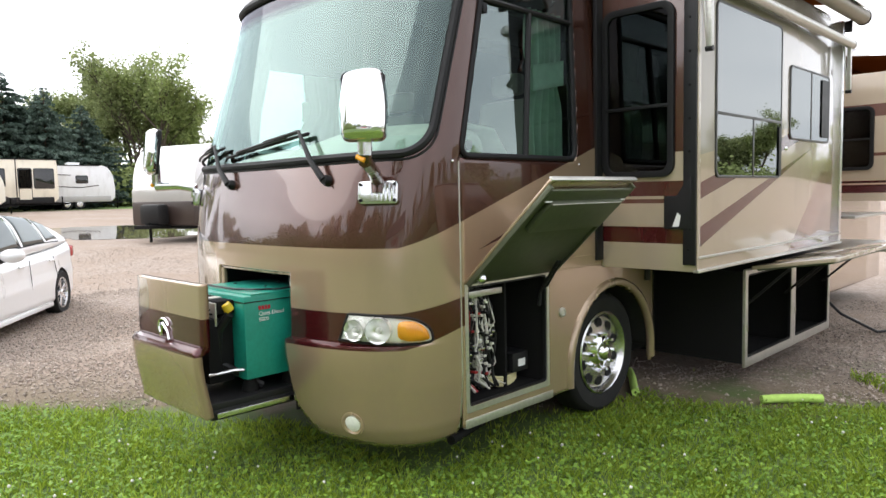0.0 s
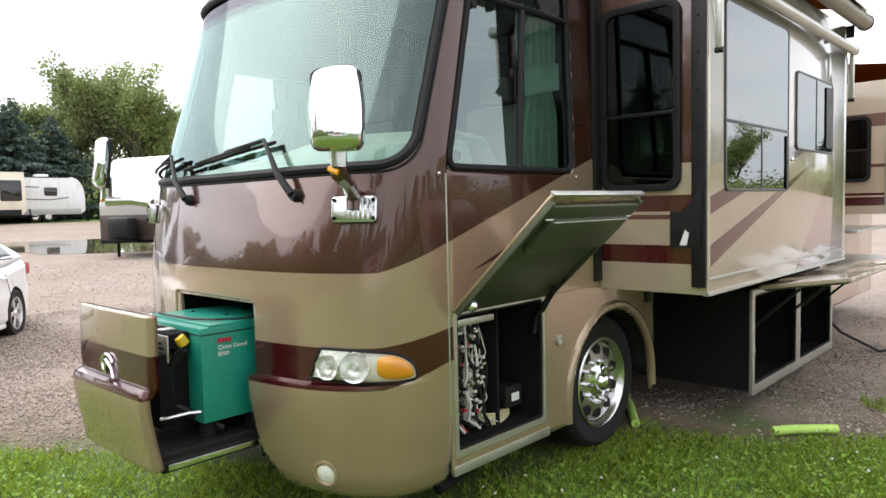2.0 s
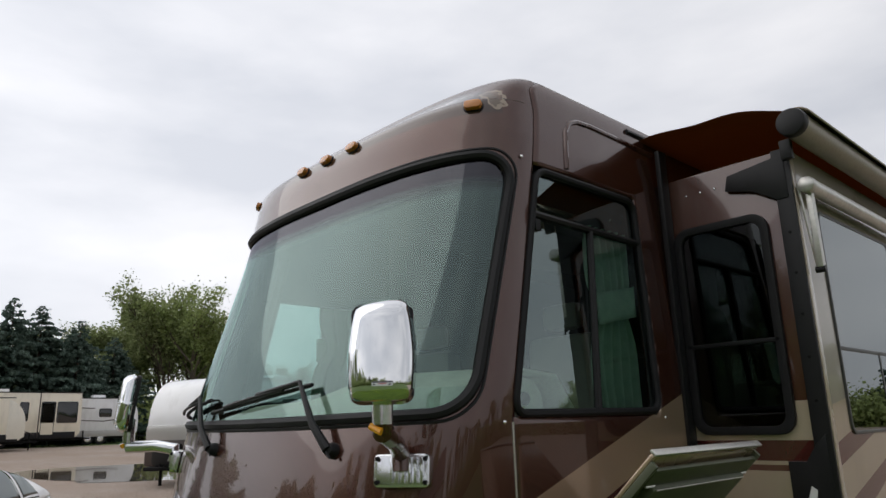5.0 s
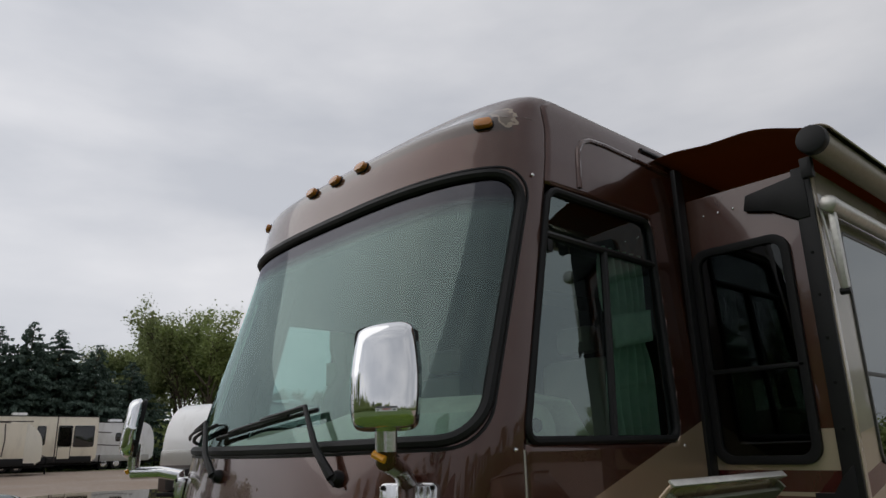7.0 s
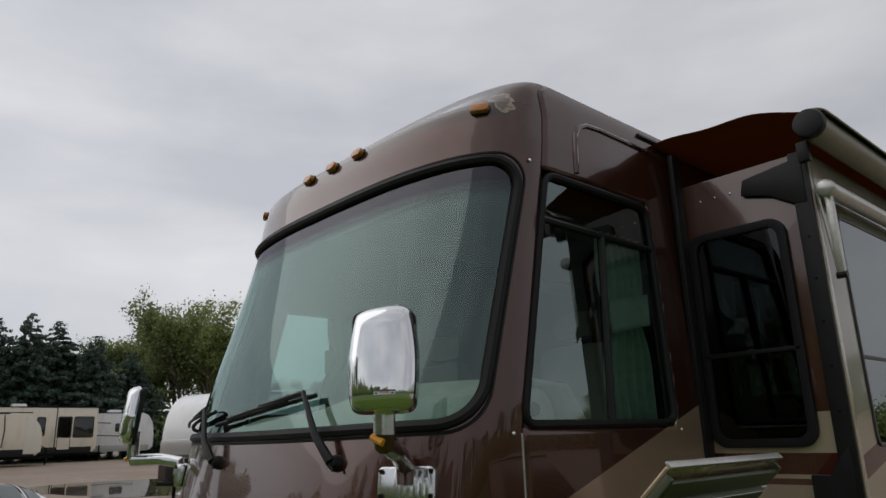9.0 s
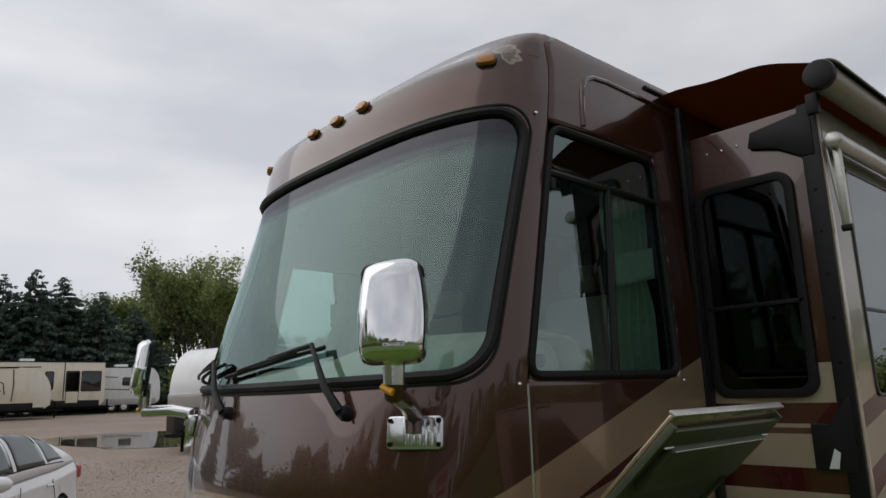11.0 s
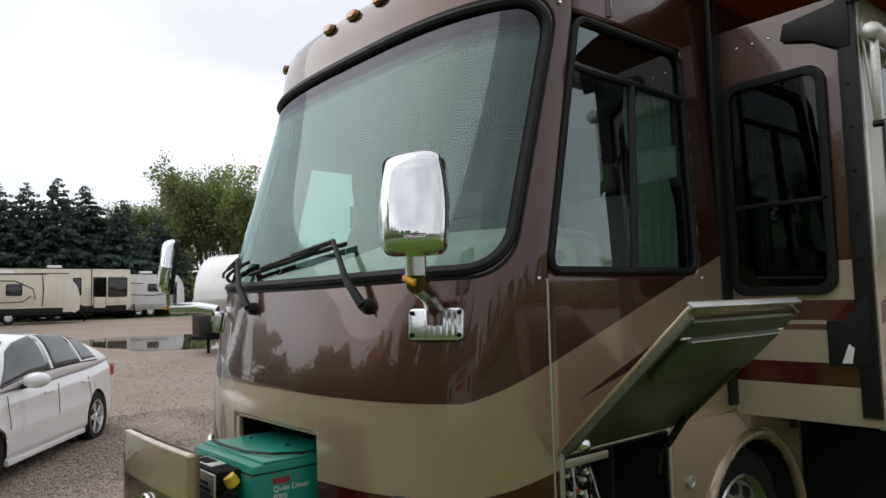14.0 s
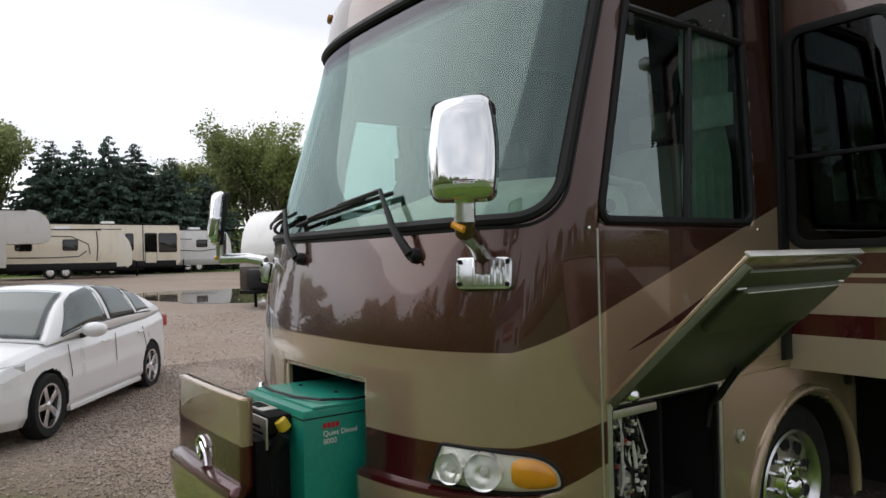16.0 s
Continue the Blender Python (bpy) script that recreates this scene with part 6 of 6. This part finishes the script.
def spruce(seed, tall):
    t = thing("spruce_tree", "dark blue-green spruce tree behind the trailers", "tree", "row of spruces")
    r = np.random.RandomState(seed)
    part("trunk", Geo().tube([(0, 0, 0), (0.03, 0, tall * 0.5), (0, 0.02, tall * 0.97)], [0.2, 0.11, 0.015], 8), M_BARK, t)
    cs, ds, ss = [], [], []
    limbs = Geo()
    for z in np.arange(0.5, tall - 0.05, 0.22):
        f = 1 - z / tall
        reachr = (0.12 + 4.6 * f ** 0.88) * r.uniform(0.75, 1.15)
        for q in r.uniform(0, math.tau, int(6 + 11 * f)):
            rad = reachr * r.uniform(0.55, 1.2)
            lift = r.uniform(-0.12, 0.2)
            tip = (rad * math.cos(q), rad * math.sin(q), z + rad * lift - 0.12 * rad)
            if f > 0.12 and r.rand() < 0.4:
                limbs.tube([(0, 0, z), tip], [0.025, 0.006], 4)
            k = int(6 + 28 * rad)
            u = r.uniform(0.12, 1, k) ** 0.75
            side = r.normal(0, 0.13, k) * (0.3 + rad * 0.35 * (1.15 - u))
            px, py = rad * u * math.cos(q) - side * math.sin(q), rad * u * math.sin(q) + side * math.cos(q)
            pz = z + rad * u * (lift - 0.12 * u) - r.uniform(0, 0.16, k)
            cs.append(np.stack([px, py, pz], 1))
            ds.append(np.stack([math.cos(q) + r.normal(0, 0.5, k), math.sin(q) + r.normal(0, 0.5, k), r.normal(-0.3, 0.3, k)], 1))
            ss.append(r.uniform(0.15, 0.28, k) * (0.4 + 0.6 * min(1, f * 3.5)))
    part("limbs", limbs, M_BARK, t)
    mesh_part("crown", cards(np.concatenate(cs), np.concatenate(ss), np.concatenate(ds), seed, 1.0, 0.25), M_NEEDLE, t)
    return t


def broadleaf(seed, tall, spread, material, label, leaves=7000, size=0.2):
    t = thing("broadleaf_tree", label, "tree", "broadleaf trees")
    r = random.Random(seed)
    tips = []
    def limb(p, d, length, rad, depth):
        pts, q = [p], Vector(p)
        for i in range(4):
            d = (d + Vector((r.uniform(-1, 1), r.uniform(-1, 1), r.uniform(-0.2, 0.5))) * 0.18).normalized()
            q = q + d * length / 4
            pts.append(tuple(q))
            if depth < 3 and i >= 1:
                for _ in range(2 if depth else 3):
                    w = r.uniform(0, math.tau)
                    out = Vector((math.cos(w), math.sin(w), r.uniform(0.3, 1.1))).normalized()
                    limb(tuple(q), (d * 0.6 + out * 0.9 * spread).normalized(), length * r.uniform(0.42, 0.6), rad * 0.45, depth + 1)
        wood.tube(pts, [rad, rad * 0.85, rad * 0.7, rad * 0.55, rad * 0.35], 6 if depth < 2 else 4)
        if depth >= 1:
            tips.extend(pts[2:])
    wood = Geo()
    limb((0, 0, 0), Vector((r.uniform(-0.1, 0.1), r.uniform(-0.1, 0.1), 1)), tall * 0.55, tall * 0.018, 0)
    part("trunk", wood, M_BARK, t)
    rs = np.random.RandomState(seed)
    tips = np.array(tips)
    pick = tips[rs.randint(0, len(tips), leaves)] + rs.normal(0, 0.32, (leaves, 3))
    mesh_part("crown", cards(pick, rs.uniform(0.5, 1.3, leaves) * size, rs.normal(size=(leaves, 3)), seed), material, t)
    return t


def ground_pose(x, y, turn, s=1.0):
    return pose(x, y, height(x, y) - 0.05, 0, 0, turn) @ Matrix.Diagonal((s, s, s, 1))


def place(ob, x, y, turn, s):
    c = copy_thing(ob, pose(x, y, height(x, y) - 0.05, 0, 0, turn))
    c.scale = (s * 1.15, s * 1.15, s)
    return c


sp1, sp2, sp3 = spruce(3, 9.8), spruce(8, 10.4), spruce(15, 9.0)
sp1.matrix_world, sp2.matrix_world, sp3.matrix_world = ground_pose(-53.5, 7.7, 0), ground_pose(-53, 9.6, 0), ground_pose(-53, 14.1, 0)
for k, (x, y, s) in enumerate([(-54, 6.0, 0.99), (-54.5, 11.8, 0.98), (-55, 17.3, 0.9), (-56, 13.0, 0.8), (-57, 6.2, 0.85), (-57.5, 10.7, 0.9), (-57, 14.8, 0.8), (-58, 15.9, 0.75)]):
    place((sp1, sp2, sp3)[k % 3], x, y, 70 * k, s)
b1 = broadleaf(2, 13.0, 0.62, M_LEAF, "tall thin broadleaf tree with sparse spring leaves", 15000, 0.20)
b1.matrix_world = ground_pose(-58, 22.8, 0)
b2 = broadleaf(7, 12.5, 0.8, M_LEAF2, "broadleaf tree with pale spring leaves", 15000, 0.20)
b2.matrix_world = ground_pose(-60, 26.5, 40)
b3 = broadleaf(11, 11.5, 1.0, M_LEAF, "full green broadleaf tree", 20000, 0.21)
b3.matrix_world = ground_pose(-57, 2.9, 10, 1.0)
for k, (x, y, s) in enumerate([(-61, 23.6, 0.9), (-57, 25.0, 0.95), (-64, 28, 0.7), (-60, 31.0, 0.5), (-62, -3.5, 0.95), (-66, 10, 0.8), (-66, 16, 0.78), (-57, -8, 1.0), (-67, 20, 0.95), (-58, 35, 0.5), (-56, 40, 0.5), (-60, 19.8, 0.7)]):
    place((b1, b2, b3)[k % 3], x, y, 50 * k + 20, s)
# the tree belt goes on round the yard, near beyond the lawn and far along the road
for k, x in enumerate(np.linspace(-60, 44, 36)):
    place((sp2, b3, sp1, b3, b2)[k % 5], float(x), -34 - 4 * (k % 3) - 0.15 * abs(float(x)), 67 * k, 0.8 + 0.12 * (k % 4))
for k, q in enumerate(np.linspace(radians(-42), radians(98), 34)):
    place((b3, b2, sp1, b3, b2)[k % 5], 90 * math.cos(q) + 3 * (k % 3), 18 + 90 * math.sin(q), 67 * k, 0.75 + 0.1 * (k % 4))
for k, (x, y) in enumerate([(-54, -16), (-60, -26), (-66, -34)]):
    place((sp2, b3, sp1)[k], x, y, 67 * k, 1.0)


def shrub(seed):
    t = thing("shrub", "pale green wild shrub at the yard's edge", "shrub", "shrubs")
    rs = np.random.RandomState(seed)
    c = rs.normal(0, 1, (3800, 3)) * (1.5, 1.5, 0.8) + (0, 0, 1.4)
    c[:, 2] = np.abs(c[:, 2])
    stems = Geo()
    for k in range(14):
        q = rs.uniform(0, math.tau)
        stems.tube([(0.2 * math.cos(q), 0.2 * math.sin(q), 0), (1.2 * math.cos(q), 1.2 * math.sin(q), 2.2)], [0.04, 0.01], 5)
    part("stems", stems, M_BARK, t)
    mesh_part("foliage", cards(c, rs.uniform(0.16, 0.36, 3800), rs.normal(size=(3800, 3)), seed), M_LEAF2, t)
    return t


sh = shrub(5)
for k, x in enumerate(np.linspace(-62, 46, 40)):
    place(sh, float(x), -32 - 3 * (k % 2) - 0.15 * abs(float(x)), 40 * k, 1.7 + 0.3 * (k % 3))
for k, q in enumerate(np.linspace(radians(-42), radians(98), 36)):
    place(sh, 88 * math.cos(q), 18 + 88 * math.sin(q), 40 * k, 1.3 + 0.2 * (k % 3))
sh.matrix_world = ground_pose(-55, 20.5, 0)
for k in range(16):
    place(sh, -53 - (k * 7 % 5) * 1.6, -4 + 2.6 * k + (9 if k > 5 else 0), 40 * k, 0.8 + 0.1 * (k % 4))

# ---- office building across the lawn ----
office = thing("office_building", "white office building with dark roof and red sign", "building")
om = pose(17.5, -17.0, 0, 0, 0, 45)
part("wall", Geo().box((-5, -3, 0), (5, 3, 3.4), om), M_TWHITE, office, bevel=0.02)
part("roof", Geo().plate([(-3.6, 0), (3.6, 0), (0, 1.5)], om @ Matrix.Translation((-5.3, 0, 3.4)) @ X_AX, 10.6), simple("shingle_roof", (0.05, 0.05, 0.055), 0.9, grain=20), office)
sg = part("sign", Geo().box((-2.2, 3.0, 1.4), (2.2, 3.12, 3.2), om), M_PAPER, office, "white sign with red bars")
for k in range(5):
    part("sign_bar", Geo().box((-1.9 + 0.8 * k, 3.12, 2.3), (-1.3 + 0.8 * k, 3.14, 2.95), om), M_RED, sg)
part("sign_bar", Geo().box((-1.7, 3.12, 1.65), (1.7, 3.14, 2.05), om), M_RED, sg)
for x in (-3.8, 3.6):
    part("window", Geo().box((x - 0.6, 3.0, 1.0), (x + 0.6, 3.05, 2.2), om), M_WINDOW, office)

# ---- grass, clover and gravel ----
def tuft_mesh(name, v, f, material, label, category):
    me = bpy.data.meshes.new(name)
    n, k = f.shape
    me.vertices.add(len(v)); me.vertices.foreach_set("co", v.astype(np.float32).ravel())
    me.loops.add(n * k); me.loops.foreach_set("vertex_index", f.astype(np.int32).ravel())
    me.polygons.add(n); me.polygons.foreach_set("loop_start", np.arange(0, n * k, k, dtype=np.int32))
    me.update()
    me.materials.append(material)
    return tagged(new(name, me), label, category, kind="stuff")


def heights(x, y):
    return np.interp(-x, [-0.5, 6.5, 17, 44, 62, 90], [0.0, 0.1, 0.45, 1.12, 1.5, 1.6])


def lawn_points(n, rs, soft):
    x, y = rs.uniform(-4.5, 7.5, n), rs.uniform(-4.0, 6.5, n)
    wob = np.array([noise.noise((a * 0.9, b * 0.9, 0)) for a, b in zip(x, y)])
    edge = np.interp(x, [-30, -6, -2.5, -0.8, 1.2, 2.76, 6, 30], [-7, -3.2, -0.95, 0.15, 2.45, 3.75, 5.2, 9])
    d = edge + 0.45 * wob - y
    keep = d > rs.exponential(soft, n) - 0.1
    # thin tufts beyond the edge on the right-hand side
    far = (d < 0) & (d > -2.2) & (x > 1.2) & (wob > 0.12) & (rs.rand(n) < 0.6)
    under = (np.abs(x) < 1.1) & (y > 0.5)
    keep = (keep | far) & ~(under & (rs.rand(n) < 0.85))
    keep &= np.hypot(x - 1.5, y - 1.2) < 4.2 + 2.2 * rs.rand(n) ** 2
    return x[keep], y[keep]


def build_grass():
    rs = np.random.RandomState(1)
    x, y = lawn_points(330000, rs, 0.12)
    n = len(x)
    z = heights(x, y)
    tall = rs.uniform(0.025, 0.075, n) * (1 + 0.5 * np.array([noise.noise((a * 2.2, b * 2.2, 7)) for a, b in zip(x, y)]))
    q, lean = rs.uniform(0, math.tau, n), rs.uniform(0.1, 0.7, n) * tall
    w = rs.uniform(0.0018, 0.0042, n)
    dx, dy = np.cos(q), np.sin(q)
    base = np.stack([x, y, z - 0.01], 1)
    side = np.stack([-dy * w, dx * w, 0 * w], 1)
    mid = base + np.stack([dx * lean * 0.4, dy * lean * 0.4, tall * 0.6], 1)
    tip = base + np.stack([dx * lean * 1.2, dy * lean * 1.2, tall * 0.98], 1)
    v = np.stack([base - side, base + side, mid + side * 0.8, tip, mid - side * 0.8], 1).reshape(-1, 3)
    tuft_mesh("grass", v, np.arange(5 * n).reshape(n, 5), leaf_material("grass_blades", (0.16, 0.27, 0.022), (0.60, 0.74, 0.10)), "short green lawn grass with clover", "grass")
    # clover leaves
    x, y = lawn_points(150000, rs, 0.5)
    n = len(x)
    q, s = rs.uniform(0, math.tau, n), rs.uniform(0.007, 0.016, n)
    c = np.stack([x, y, heights(x, y) + rs.uniform(0.02, 0.062, n)], 1)
    a = np.stack([np.cos(q) * s, np.sin(q) * s, rs.normal(0, 0.35, n) * s], 1)
    b = np.stack([-np.sin(q) * s, np.cos(q) * s, rs.normal(0, 0.35, n) * s], 1)
    v = np.stack([c - a, c + b, c + a, c - b], 1).reshape(-1, 3)
    tuft_mesh("clover_leaves", v, np.arange(4 * n).reshape(n, 4), leaf_material("clover", (0.08, 0.18, 0.02), (0.32, 0.50, 0.065)), "small clover leaves in the lawn", "clover")
    # clover flowers
    x, y = lawn_points(1500, rs, 0.9)
    g = Geo()
    for a, b in zip(x, y):
        if noise.noise((a * 0.7, b * 0.7, 2)) > -0.1:
            r, h = rs.uniform(0.006, 0.011), heights(a, b) + rs.uniform(0.05, 0.085)
            vs = [(a + r * math.cos(k * 1.047) * c, b + r * math.sin(k * 1.047) * c, h + d * r) for c, d in ((0.7, -0.6), (1.0, 0.1), (0.55, 0.8)) for k in range(6)]
            g.add(vs, [(i + 6 * j, (i + 1) % 6 + 6 * j, (i + 1) % 6 + 6 * j + 6, i + 6 * j + 6) for j in range(2) for i in range(6)] + [(12, 13, 14, 15, 16, 17)])
    tagged(part("clover_flowers", g, simple("clover_white", (0.7, 0.68, 0.62), 0.8)), "white clover flower heads in the lawn", "clover", kind="stuff")


def build_gravel():
    rs = np.random.RandomState(6)
    xs, ys = [], []
    for x0, x1, y0, y1, n in ((-8.5, -1.5, -2.6, 5.5, 60000), (1.2, 5.5, 3.2, 9.5, 22000), (-1.0, 1.6, 1.6, 4.0, 3500), (-16, -8, -3, 8, 9000)):
        xs.append(rs.uniform(x0, x1, n)); ys.append(rs.uniform(y0, y1, n))
    x, y = np.concatenate(xs), np.concatenate(ys)
    edge = np.interp(x, [-30, -6, -2.5, -0.8, 1.2, 2.76, 6, 30], [-7, -3.2, -0.95, 0.15, 2.45, 3.75, 5.2, 9])
    k = (y - edge) > rs.exponential(0.35, len(x))
    x, y = x[k], y[k]
    n = len(x)
    s = rs.uniform(0.005, 0.016, n) * np.where(rs.rand(n) < 0.06, 1.8, 1)
    dirs = np.array([(1, 0, 0), (0, 1, 0), (-1, 0, 0), (0, -1, 0), (0.3, 0.2, 0.8), (0, 0, -0.5)])
    v = dirs[None] * s[:, None, None] * rs.uniform(0.6, 1.3, (n, 6, 3))
    q = rs.uniform(0, math.tau, n)
    cx, sx = np.cos(q)[:, None], np.sin(q)[:, None]
    v = np.stack([v[..., 0] * cx - v[..., 1] * sx, v[..., 0] * sx + v[..., 1] * cx, v[..., 2]], 2)
    v += np.stack([x, y, heights(x, y) + 0.004], 1)[:, None]
    tri = np.array([(0, 1, 4), (1, 2, 4), (2, 3, 4), (3, 0, 4), (1, 0, 5), (2, 1, 5), (3, 2, 5), (0, 3, 5)])
    f = (tri[None] + 6 * np.arange(n)[:, None, None]).reshape(-1, 3)
    tuft_mesh("gravel", v.reshape(-1, 3), f, leaf_material("gravel_stones", (0.15, 0.115, 0.092), (0.56, 0.475, 0.405), 0), "loose grey and brown gravel stones", "gravel")


build_grass()
build_gravel()
